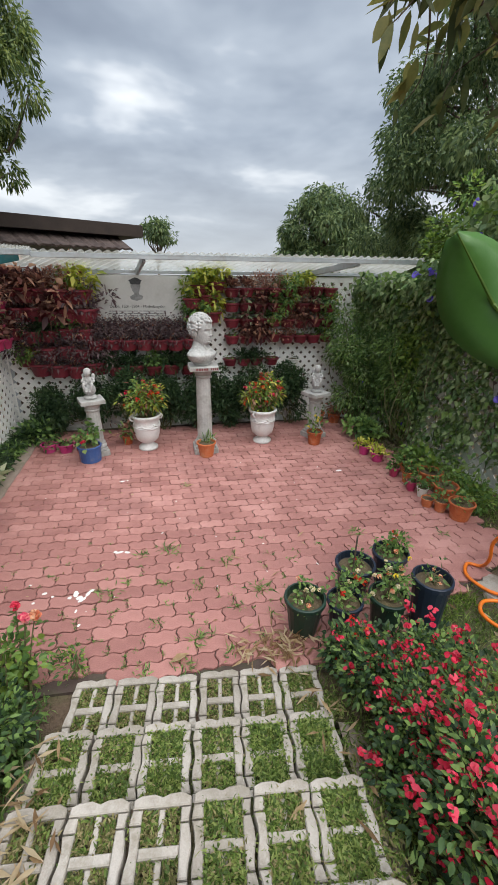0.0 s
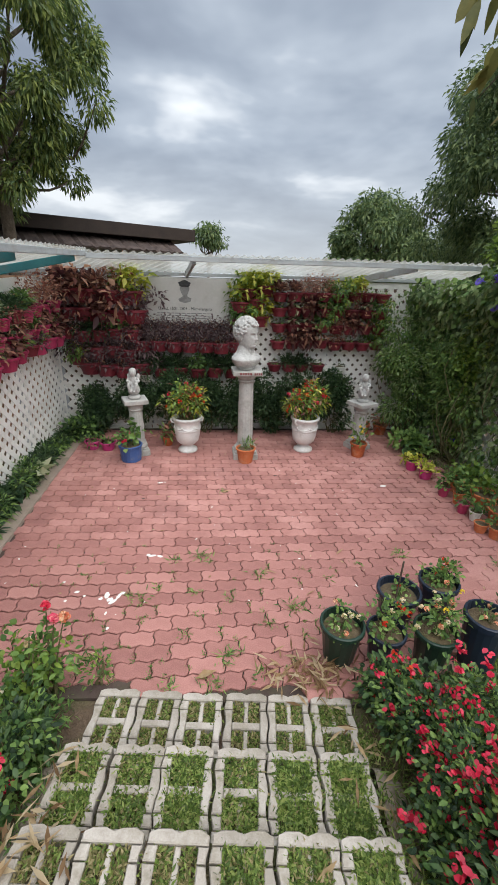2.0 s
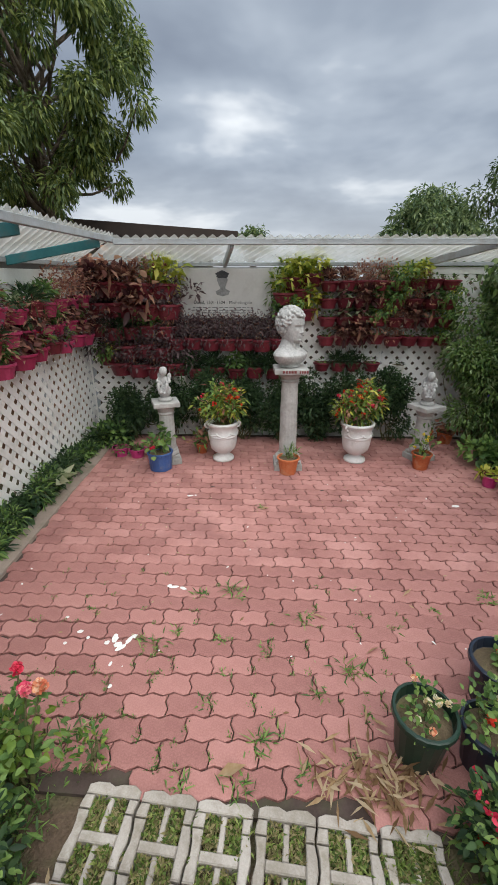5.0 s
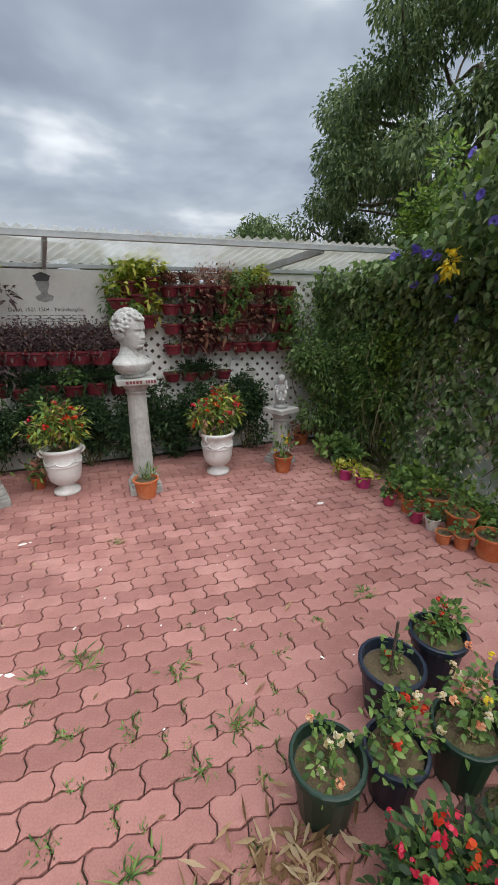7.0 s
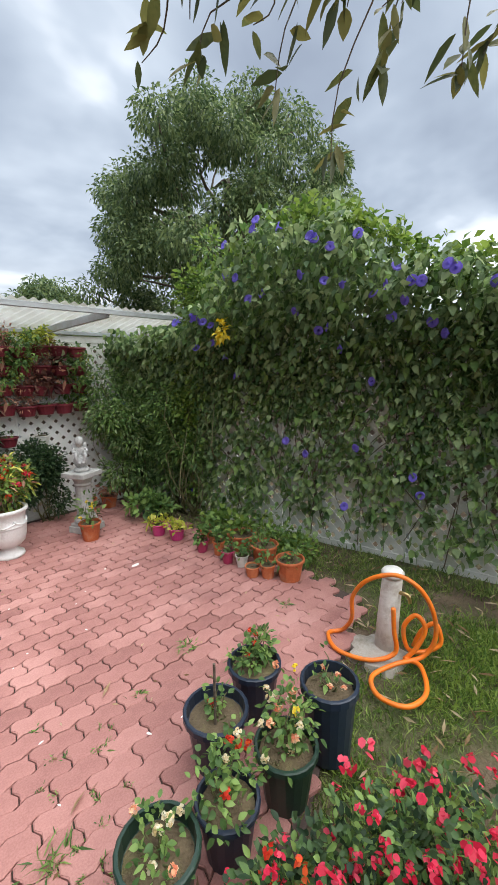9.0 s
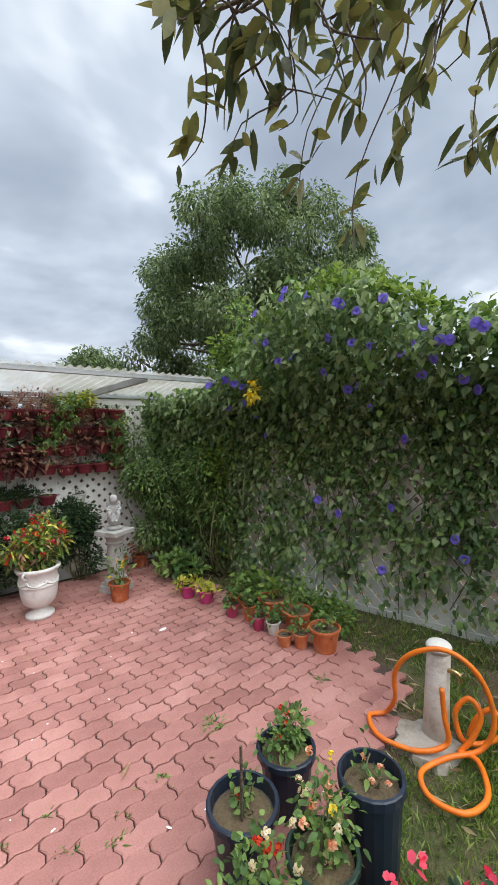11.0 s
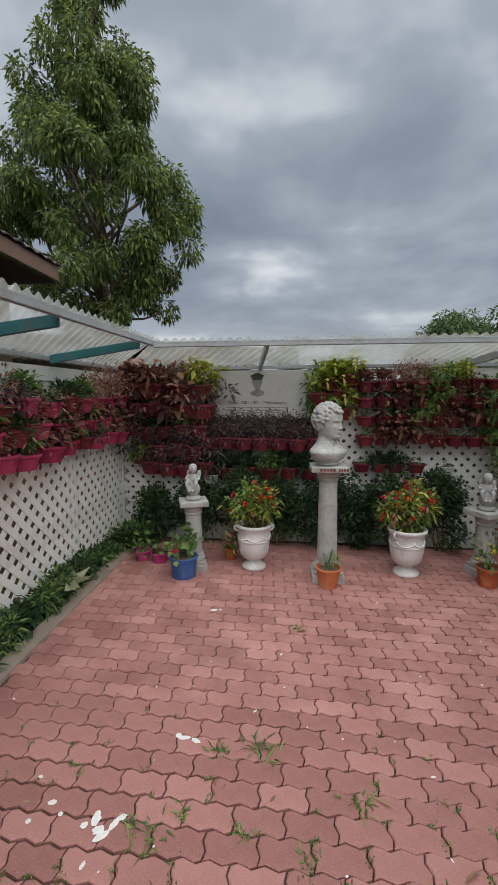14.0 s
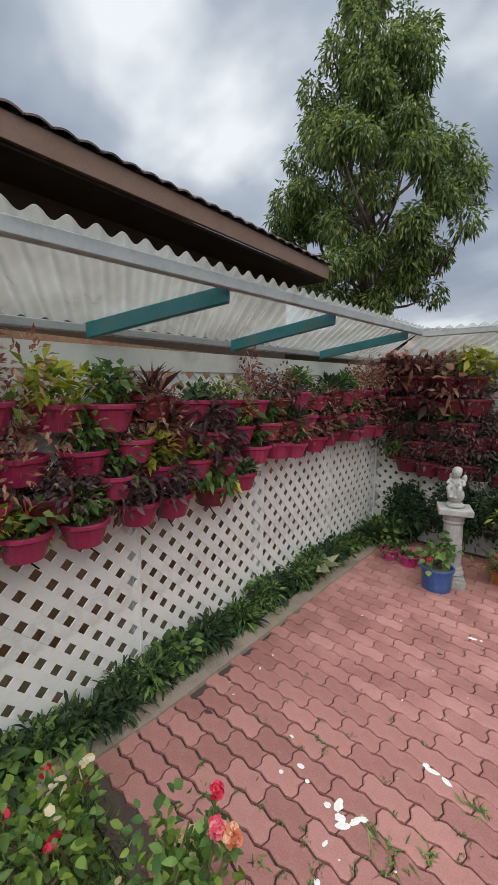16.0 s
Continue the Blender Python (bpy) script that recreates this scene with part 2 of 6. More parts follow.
TREE_LEAF = leaf_material("tree_leaf", (0.062, 0.108, 0.044), (0.125, 0.185, 0.075), (0.215, 0.28, 0.11))
TREE_FRESH = leaf_material("tree_leaf_fresh", (0.072, 0.115, 0.032), (0.150, 0.205, 0.052), (0.28, 0.33, 0.09))
NEAR_LEAF = leaf_material("branch_leaf", (0.068, 0.087, 0.033), (0.128, 0.143, 0.045), (0.210, 0.195, 0.060))
VINE = leaf_material("vine_leaf", (0.13, 0.205, 0.09), (0.24, 0.335, 0.145), (0.37, 0.47, 0.22))
GRASS = leaf_material("grass_blade", (0.083, 0.135, 0.030), (0.165, 0.255, 0.053), (0.300, 0.360, 0.105))
RED_PETAL = leaf_material("red_petal", (0.58, 0.015, 0.05), (0.76, 0.03, 0.09), (0.82, 0.09, 0.15))
SCARLET = leaf_material("scarlet_petal", (0.5, 0.02, 0.01), (0.7, 0.05, 0.02), (0.8, 0.12, 0.03))
CORAL = leaf_material("coral_petal", (0.7, 0.22, 0.12), (0.8, 0.4, 0.22), (0.85, 0.6, 0.4))
ROSE = leaf_material("rose_petal", (0.7, 0.08, 0.15), (0.8, 0.2, 0.25), (0.85, 0.35, 0.32))
CREAM = leaf_material("cream_petal", (0.7, 0.55, 0.3), (0.8, 0.7, 0.48), (0.85, 0.8, 0.65))
GOLD = leaf_material("golden_petal", (0.78, 0.56, 0.02), (0.86, 0.68, 0.04), (0.9, 0.76, 0.1))
VIOLET = leaf_material("violet_petal", (0.09, 0.06, 0.52), (0.15, 0.10, 0.68), (0.24, 0.18, 0.8))
VARIEGATED = leaf_material("variegated_leaf", (0.1, 0.15, 0.06), (0.3, 0.36, 0.2), (0.5, 0.54, 0.36))


def sheet_material():
    m = bpy.data.materials.new("clear_corrugated_sheet")
    m.use_nodes = True
    t = m.node_tree
    t.nodes.clear()
    out = t.nodes.new("ShaderNodeOutputMaterial")
    coord = t.nodes.new("ShaderNodeTexCoord")
    n = node(t, "ShaderNodeTexNoise", Scale=3.0, Detail=5.0)
    wire(t, coord, "Object", n, "Vector")
    c = ramp(t, [(0.35, (0.62, 0.60, 0.54)), (0.65, (0.80, 0.80, 0.77))])
    wire(t, n, 0, c, 0)
    body = node(t, "ShaderNodeBsdfPrincipled", Roughness=0.25)
    wire(t, c, 0, body, "Base Color")
    thin = t.nodes.new("ShaderNodeBsdfTranslucent")
    wire(t, c, 0, thin, 0)
    clear = node(t, "ShaderNodeBsdfTransparent", Color=(0.93, 0.95, 0.95, 1))
    a, b = t.nodes.new("ShaderNodeMixShader"), t.nodes.new("ShaderNodeMixShader")
    a.inputs[0].default_value, b.inputs[0].default_value = 0.62, 0.62
    wire(t, body, 0, a, 1)
    wire(t, thin, 0, a, 2)
    wire(t, a, 0, b, 1)
    wire(t, clear, 0, b, 2)
    wire(t, b, 0, out, 0)
    return m


SHEET = sheet_material()


# ---- tools for shapes ----
def thing(name, label, category, at=(0, 0, 0), group="", kind="", turn=0.0):
    ob = new(name)
    ob.matrix_basis = pose(*at, 0, 0, turn)
    return tagged(ob, label, category, group, kind)


def hang(name, mesh, parent, label=""):
    ob = new(name, mesh)
    if parent is not None:
        ob.parent = parent
    return tagged(ob, label)


def part(name, bm, mat, parent, label="", smooth=False):
    me = bpy.data.meshes.new(name)
    bm.normal_update()
    bm.to_mesh(me)
    bm.free()
    me.materials.append(mat)
    if smooth:
        me.polygons.foreach_set("use_smooth", [True] * len(me.polygons))
    return hang(name, me, parent, label)


def box(bm, lo, hi, bevel=0.0):
    made = bmesh.ops.create_cube(bm, size=1)["verts"]
    lo, hi = Vector(lo), Vector(hi)
    for v in made:
        v.co = (lo + hi) / 2 + Vector((v.co.x * (hi.x - lo.x), v.co.y * (hi.y - lo.y), v.co.z * (hi.z - lo.z)))
    if bevel:
        edges = list({e for v in made for e in v.link_edges})
        bmesh.ops.bevel(bm, geom=edges, offset=bevel, segments=2, affect="EDGES", profile=0.6)
    return bm


def lathe(profile, seg=24, bm=None, centre=(0, 0, 0), closed=False):
    bm = bm or bmesh.new()
    rings = []
    for r, z in profile:
        rings.append([bm.verts.new((centre[0] + r * math.cos(2 * math.pi * k / seg), centre[1] + r * math.sin(2 * math.pi * k / seg), centre[2] + z)) for k in range(seg)])
    for a, b in zip(rings, rings[1:]):
        for k in range(seg):
            bm.faces.new((a[k], a[(k + 1) % seg], b[(k + 1) % seg], b[k]))
    bm.faces.new(rings[0][::-1])
    if closed:
        bm.faces.new(rings[-1])
    return bm


def tube(points, radii, seg=7, bm=None):
    """A tapered tube along points."""
    bm = bm or bmesh.new()
    pts = [Vector(p) for p in points]
    if not hasattr(radii, "__len__"):
        radii = [radii] * len(pts)
    rings = []
    side = None
    for k, p in enumerate(pts):
        d = (pts[min(k + 1, len(pts) - 1)] - pts[max(k - 1, 0)]).normalized()
        if side is None:
            side = d.orthogonal().normalized()
        side = (side - d * side.dot(d)).normalized()
        up = d.cross(side)
        rings.append([bm.verts.new(p + radii[k] * (math.cos(2 * math.pi * j / seg) * side + math.sin(2 * math.pi * j / seg) * up)) for j in range(seg)])
    for a, b in zip(rings, rings[1:]):
        for j in range(seg):
            bm.faces.new((a[j], a[(j + 1) % seg], b[(j + 1) % seg], b[j]))
    bm.faces.new(rings[0][::-1])
    bm.faces.new(rings[-1])
    return bm


def smooth_path(points, steps=6):
    pts = [Vector(p) for p in points]
    out = []
    for k in range(len(pts) - 1):
        a, b, c, d = pts[max(k - 1, 0)], pts[k], pts[k + 1], pts[min(k + 2, len(pts) - 1)]
        for j in range(steps):
            u = j / steps
            out.append(0.5 * ((2 * b) + (c - a) * u + (2 * a - 5 * b + 4 * c - d) * u * u + (3 * b - a - 3 * c + d) * u ** 3))
    return out + [pts[-1]]


rng = np.random.default_rng(7)


LEAF_SHAPES = {"plain": ((0.45, 1.0),), "heart": ((0.1, 0.72), (0.4, 1.0)), "round": ((0.3, 0.85), (0.75, 0.9)), "fine": ((0.16, 0.62), (0.42, 1.0), (0.74, 0.66))}


def leaf_mesh(name, at, way, length, width, mat, fold=0.25, droop=0.25, shape="plain"):
    """One mesh of many folded leaves: at (n, 3) where each begins, way (n, 3) where it points."""
    at, way = np.asarray(at, float), np.asarray(way, float)
    n = len(at)
    way = way / (np.linalg.norm(way, axis=1, keepdims=True) + 1e-9)
    length = length * rng.uniform(0.65, 1.3, (n, 1))
    width = width * rng.uniform(0.7, 1.25, (n, 1))
    ref = rng.normal(size=(n, 3)) * 0.5 + (0, 0, 1.0)
    side = np.cross(way, ref)
    side /= np.linalg.norm(side, axis=1, keepdims=True) + 1e-9
    nrm = np.cross(side, way)
    down = np.array([0, 0, -1.0])
    ribs = LEAF_SHAPES[shape]
    cols = [at]
    for u, w in ribs:
        mid = at + way * length * u + down * droop * length * u * u
        cols += [mid - side * width * w / 2 + nrm * width * w * fold, mid, mid + side * width * w / 2 + nrm * width * w * fold]
    cols.append(at + way * length + down * droop * length)
    k = len(cols)
    verts = np.stack(cols, 1).reshape(-1, 3)
    tris = [[0, 2, 1], [0, 3, 2]]
    for r in range(len(ribs) - 1):
        a, b = 1 + 3 * r, 4 + 3 * r
        tris += [[a, a + 1, b + 1], [a, b + 1, b], [a + 1, a + 2, b + 2], [a + 1, b + 2, b + 1]]
    a = 1 + 3 * (len(ribs) - 1)
    tris += [[a, a + 1, k - 1], [a + 1, a + 2, k - 1]]
    faces = (np.array(tris)[None] + (np.arange(n) * k)[:, None, None]).reshape(-1, 3)
    me = bpy.data.meshes.new(name)
    me.vertices.add(len(verts))
    me.vertices.foreach_set("co", verts.ravel())
    me.loops.add(faces.size)
    me.loops.foreach_set("vertex_index", faces.ravel().astype(np.int32))
    me.polygons.add(len(faces))
    me.polygons.foreach_set("loop_start", np.arange(len(faces), dtype=np.int32) * 3)
    me.polygons.foreach_set("use_smooth", [True] * len(faces))
    me.update(calc_edges=True)
    me.materials.append(mat)
    return me


def bloom_mesh(name, heads, petals, size, mat):
    """Rounded flower heads: short petals laid round a dome at each head."""
    p = np.repeat(np.asarray(heads, float), petals, axis=0)
    n = len(p)
    d = rng.normal(size=(n, 3)) + (0, 0, 0.6)
    d /= np.linalg.norm(d, axis=1, keepdims=True)
    along = np.cross(d, rng.normal(size=(n, 3)))
    along /= np.linalg.norm(along, axis=1, keepdims=True) + 1e-9
    return leaf_mesh(name, p + d * size * 0.75 - along * size * 0.5, along + d * 0.15, size, size * 0.85, mat, 0.05, 0.05, "round")


def ball_points(n, radii, centre=(0, 0, 0), shell=0.5):
    d = rng.normal(size=(n, 3))
    d /= np.linalg.norm(d, axis=1, keepdims=True)
    r = rng.uniform(shell, 1.0, (n, 1))
    return d * r * radii + centre, d


def clumped(n, centres, spread):
    """n points scattered about the centres, and the way out from each."""
    c = np.asarray(centres)[rng.integers(0, len(centres), n)]
    off = rng.normal(size=(n, 3))
    off *= rng.uniform(0.15, 1.0, (n, 1)) ** 0.5 / np.linalg.norm(off, axis=1, keepdims=True)
    return c + off * np.asarray(spread) * 1.75, off * 1.5


# ---- plan ----
LEFT_X = lambda y: -1.86 - 0.037 * (y - 3.4)
RIGHT_X = lambda y: 3.30 - 0.20 * (y - 5.0)
BACK_Y = 7.50


STEP_AT, STEP_TURN = (0.11, 3.362), -5.2   # the lowest step's front edge
STEP_DEEP, STEP_RISE, STEPS = 0.332, 0.12, 6


def bank_z(x, y):
    """The soil's height: level beside the patio, then a bank up to the terrace behind."""
    u = min(1.0, max(0.0, (2.5 - y) / 1.2))
    return 0.52 * u * u * (3 - 2 * u)


def step_local(x, y):
    a = radians(STEP_TURN)
    dx, dy = x - STEP_AT[0], y - STEP_AT[1]
    return dx * math.cos(a) + dy * math.sin(a), -dx * math.sin(a) + dy * math.cos(a)


def surface_z(x, y):
    """The height of what one would tread on: a step, its mortared side or the soil."""
    u, v = step_local(x, y)
    row = min(STEPS - 1, int(-v / STEP_DEEP)) if v < 0 else -1
    if row < 0:
        return bank_z(x, y)
    tread = STEP_RISE * row
    if -0.61 < u < 0.71:
        return tread
    out = min(abs(u + 0.61), abs(u - 0.71)) / 0.16
    return max(bank_z(x, y), tread * (1 - out)) if out < 1 else bank_z(x, y)


# ---- ground ----
def build_ground():
    bm = bmesh.new()
    # one sheet to the horizon, finer in the garden
    xs = sorted({-2500, -300, -60, -20, *np.arange(-6, 7.01, 0.25).tolist(), 20, 60, 300, 2500})
    ys = sorted({-2500, -300, -60, -20, *np.arange(-4, 9.01, 0.25).tolist(), 20, 60, 300, 2500})
    grid = [[bm.verts.new((x, y, -0.035 + bank_z(x, y) + (0.012 * noise.noise((x * 2, y * 2, 0)) if abs(x) < 6 and -4 < y < 9 else 0))) for x in xs] for y in ys]
    for j in range(len(ys) - 1):
        for i in range(len(xs) - 1):
            bm.faces.new((grid[j][i], grid[j][i + 1], grid[j + 1][i + 1], grid[j + 1][i]))
    ob = part("ground", bm, SOIL, None, "brown garden soil with scattered green weeds", smooth=True)
    tagged(ob, category="ground", kind="structure")


build_ground()


def patio_inside(x, y):
    left = -1.58 - 0.035 * (y - 3.85)
    right = 2.72 if y > 4.0 else 2.72 - (4.0 - y) * 1.9
    low = 3.377 - 0.091 * (x - 0.11) if x < 1.0 else 3.30 + 0.38 * (x - 1.0)
    return left < x < right and low < y < 7.36


def patio_bed():
    bm = bmesh.new()
    pts = [(-1.60, 3.42), (-0.5, 3.38), (1.0, 3.26), (2.60, 3.92), (2.74, 4.05), (2.74, 7.4), (-1.74, 7.4)]
    low = [bm.verts.new((x, y, -0.06)) for x, y in pts]
    high = [bm.verts.new((x, y, -0.014)) for x, y in pts]
    bm.faces.new(high)
    for k in range(len(pts)):
        bm.faces.new((low[k], low[(k + 1) % len(pts)], high[(k + 1) % len(pts)], high[k]))
    ob = part("patio", bm, JOINT, None)
    return tagged(ob, "red interlocking concrete paver patio with weedy joints", "patio", kind="structure")


patio = patio_bed()


def fence_line(a, b):
    """The pose of a fence that runs from a to b: local x along it, z up."""
    d = Vector(b) - Vector(a)
    return pose(a[0], a[1], 0, 0, 0, math.degrees(math.atan2(d.y, d.x))), d.length


def slat_mesh(length, width=0.056, thick=0.006):
    bm = bmesh.new()
    box(bm, (0, -thick / 2, -width / 2), (length, thick / 2, width / 2))
    me = bpy.data.meshes.new("slat")
    bm.to_mesh(me)
    bm.free()
    me.materials.append(WHITE_PAINT)
    return me


def lattice_fence(name, a, b, top_a, top_b, label, low=0.0, pitch=0.104, panel=1.22, slat=0.056, rail=0.075):
    """A white privacy-lattice fence: crossed slats between rails, with posts at the panels' joints."""
    m, length = fence_line(a, b)
    ob = new(name)
    ob.matrix_basis = m
    tagged(ob, label, "fence", kind="structure")
    top = lambda x: top_a + (top_b - top_a) * x / length
    for sgn in (1, -1):
        step = pitch * math.sqrt(2)
        height = max(top_a, top_b)
        k0 = -int(height / step) - 1
        for k in range(k0, int((length + height) / step) + 2):
            # the line x = k * step + sgn * (z - low), kept between the rails
            x0 = k * step
            pts = []
            z_lo, z_hi = low, max(top_a, top_b) - 0.02
            for j in range(41):
                z = z_lo + (z_hi - z_lo) * j / 40
                x = x0 + sgn * (z - low)
                if 0.01 <= x <= length - 0.01 and z <= top(x) - 0.03:
                    pts.append((x, z))
            if len(pts) < 3:
                continue
            (xa, za), (xb, zb) = pts[0], pts[-1]
            ln = math.hypot(xb - xa, zb - za)
            s = hang("slat", slat_mesh(ln, slat), ob)
            s.matrix_basis = pose(xa, 0.004 * sgn, za, 0, -math.degrees(math.atan2(zb - za, xb - xa)), 0)
    bm = bmesh.new()
    v = [(0, -0.014, top_a - rail), (length, -0.014, top_b - rail), (length, -0.014, top_b), (0, -0.014, top_a)]
    fr = [bm.verts.new(p) for p in v]
    bk = [bm.verts.new((p[0], 0.014, p[2])) for p in v]
    bm.faces.new(fr)
    bm.faces.new(bk[::-1])
    for k in range(4):
        bm.faces.new((fr[(k + 1) % 4], fr[k], bk[k], bk[(k + 1) % 4]))
    part("top_rail", bm, WHITE_PAINT, ob)
    bm = bmesh.new()
    box(bm, (0, -0.013, low - 0.06), (length, 0.013, low + 0.02))
    part("bottom_rail", bm, WHITE_PAINT, ob)
    n = max(1, round(length / panel))
    for k in range(n + 1):
        x = length * k / n
        bm = bmesh.new()
        box(bm, (x - 0.008, -0.011, low - 0.05), (x + 0.008, 0.011, top(x) - rail - 0.001), 0.003)
        part("joint_strip", bm, WHITE_PAINT, ob)
        bm = bmesh.new()
        box(bm, (x - 0.03, 0.016, -0.1), (x + 0.03, 0.076, top(x) - 0.01), 0.004)
        part("post", bm, GREY_STEEL, ob)
    return ob


BACK_LEFT, BACK_RIGHT = (LEFT_X(BACK_Y), BACK_Y), (RIGHT_X(BACK_Y) + 0.05, BACK_Y)
lattice_fence("wall_west", (LEFT_X(0.5), 0.5), BACK_LEFT, 1.78, 2.0, "white diagonal lattice fence with hanging pots", rail=0.12)
lattice_fence("wall_north", BACK_LEFT, BACK_RIGHT, 2.03, 2.03, "white diagonal lattice fence behind statues and plants", pitch=0.094, slat=0.058)
lattice_fence("wall_east", BACK_RIGHT, (RIGHT_X(0.5), 0.5), 2.0, 2.0, "white lattice fence overgrown with flowering vines", pitch=0.094, slat=0.054)


def canopy(name, a, b, out_a, out_b, z_in, z_out, braces, label, period=0.088, amp=0.014):
    """A clear corrugated lean-to above a fence: from the line a-b at the fence to the front line out_a-out_b."""
    ob = new(name)
    tagged(ob, label, "canopy")
    A, B, C, D = (Vector((*p, z)) for p, z in ((a, z_in[0]), (b, z_in[1]), (out_a, z_out[0]), (out_b, z_out[1])))
    n = int((D - C).length / period * 10)
    bm = bmesh.new()
    rows = []
    for k in range(n + 1):
        u = k / n
        w = amp * math.sin(2 * math.pi * u * n / 10)
        p, q = A.lerp(B, u), C.lerp(D, u)
        q2 = q + (q - p).normalized() * 0.05
        rows.append([bm.verts.new(p.lerp(q2, s) + Vector((0, 0, w + 0.036))) for s in (-0.06, 0.5, 1.0)])
    for r, s in zip(rows, rows[1:]):
        for j in range(2):
            bm.faces.new((r[j], r[j + 1], s[j + 1], s[j]))
    sheet = part("corrugated_sheet", bm, SHEET, ob, smooth=True)
    sheet.modifiers.new("thick", "SOLIDIFY").thickness = 0.003

    def beam(name, p, q, w, h, mat):
        d = (q - p)
        side = d.cross(Vector((0, 0, 1))).normalized() * w / 2
        up = Vector((0, 0, h / 2))
        bm = bmesh.new()
        ring = [[bm.verts.new(e + x * side + z * up) for x, z in ((-1, -1), (1, -1), (1, 1), (-1, 1))] for e in (p, q)]
        for j in range(4):
            bm.faces.new((ring[0][j], ring[0][(j + 1) % 4], ring[1][(j + 1) % 4], ring[1][j]))
        bm.faces.new(ring[0][::-1])
        bm.faces.new(ring[1])
        bmesh.ops.recalc_face_normals(bm, faces=bm.faces)
        bmesh.ops.bevel(bm, geom=list(bm.edges), offset=0.004, segments=1, affect="EDGES")
        part(name, bm, mat, ob)

    beam("front_beam", C, D, 0.04, 0.05, GREY_STEEL)
    beam("rear_beam", A + Vector((0, 0, 0.0)), B, 0.04, 0.04, GREY_STEEL)
    for p, q, mat in braces:
        p, q = Vector(p), Vector(q)
        beam("brace", p, q + (p - q).normalized() * 0.03, 0.035, 0.075, mat)
    return ob


canopy("canopy", (LEFT_X(0.6) + 0.02, 0.6), (LEFT_X(7.4) + 0.02, 7.4), (-1.16, 0.6), (-1.24, 6.58), (1.86, 2.06), (1.985, 2.22),
       [((LEFT_X(y) + 0.03, y, 1.86 + 0.2 * (y - 0.6) / 6.8 - 0.01), (-1.16 - 0.0134 * (w - 0.6), w, 1.985 + 0.235 * (w - 0.6) / 5.98 - 0.03), TEAL) for y, w in ((1.6, 1.95), (2.65, 3.0), (3.72, 4.07), (4.75, 5.02), (5.95, 6.3))], "clear corrugated plastic canopy on teal steel brackets")
canopy("canopy", (-1.9, 7.47), (3.4, 7.47), (-1.22, 6.52), (3.3, 6.62), (2.06, 2.06), (2.2, 2.2),
       [((-0.27, 7.45, 2.06), (-0.12, 6.54, 2.19), GREY_STEEL), ((1.98, 7.45, 2.06), (2.35, 6.58, 2.19), GREY_STEEL)], "clear corrugated plastic canopy along the back fence")


# ---- buildings ----
def house():
    ob = thing("house", "timber house with shade-darkened walls and underside, deep brown tiled eaves", "house", (0, 0, 0.075))
    bm = bmesh.new()
    box(bm, (-11, -6, -0.3), (-4.7, 9.2, 3.66))
    part("wall", bm, DARKENED_WALL, ob)
    # the soffit's shade comes from its near-black colour
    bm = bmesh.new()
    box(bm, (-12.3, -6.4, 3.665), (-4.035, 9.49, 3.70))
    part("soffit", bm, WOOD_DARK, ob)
    # roof: eave edge at x -4, rising to the west
    bm = bmesh.new()
    prof = [(-4.0, 3.82), (-4.0, 3.95), (-8.2, 6.0), (-12.4, 3.95), (-12.4, 3.82), (-8.2, 5.86)]
    f = [bm.verts.new((x, -6.5, z)) for x, z in prof]
    g = [bm.verts.new((x, 9.5, z)) for x, z in prof]
    for k in range(6):
        bm.faces.new((f[k], f[(k + 1) % 6], g[(k + 1) % 6], g[k]))
    bm.faces.new((f[0], f[1], f[2], f[5]))
    bm.faces.new((f[5], f[2], f[3], f[4]))
    bm.faces.new((g[0], g[5], g[2], g[1]))
    bm.faces.new((g[5], g[4], g[3], g[2]))
    bmesh.ops.recalc_face_normals(bm, faces=bm.faces)
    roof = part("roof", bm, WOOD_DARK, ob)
    bm = bmesh.new()
    box(bm, (-4.03, -6.5, 3.70), (-3.98, 9.52, 3.93), 0.006)
    part("fascia", bm, FASCIA, ob)
    # tiles at the eave, two courses that the edge shows
    tile = bmesh.new()
    seg = 8
    rows = []
    for y in (0, 1):
        ring = []
        for k in range(seg + 1):
            a = math.pi * k / seg
            ring.append(((k / seg - 0.5) * 0.23, 0.034 * math.sin(a)))
        rows.append(ring)
    vs = [[tile.verts.new((0.0 - 0.36 * j, yy, zz + 0.17 * j + 0.0)) for yy, zz in rows[j]] for j in (0, 1)]
    lo = [[tile.verts.new((v.co.x, v.co.y, v.co.z - 0.02)) for v in r] for r in vs]
    for k in range(seg):
        tile.faces.new((vs[0][k], vs[0][k + 1], vs[1][k + 1], vs[1][k]))
        tile.faces.new((lo[0][k + 1], lo[0][k], lo[1][k], lo[1][k + 1]))
        tile.faces.new((vs[0][k + 1], vs[0][k], lo[0][k], lo[0][k + 1]))
    me = bpy.data.meshes.new("tile")
    bmesh.ops.recalc_face_normals(tile, faces=tile.faces)
    tile.to_mesh(me)
    tile.free()
    me.materials.append(TILE)
    for j in range(3):
        for k in range(66):
            t = hang("tile", me, roof)
            t.matrix_basis = pose(-3.93 - 0.34 * j, 9.45 - 0.24 * k, 3.955 + 0.166 * j)
    return ob


house()


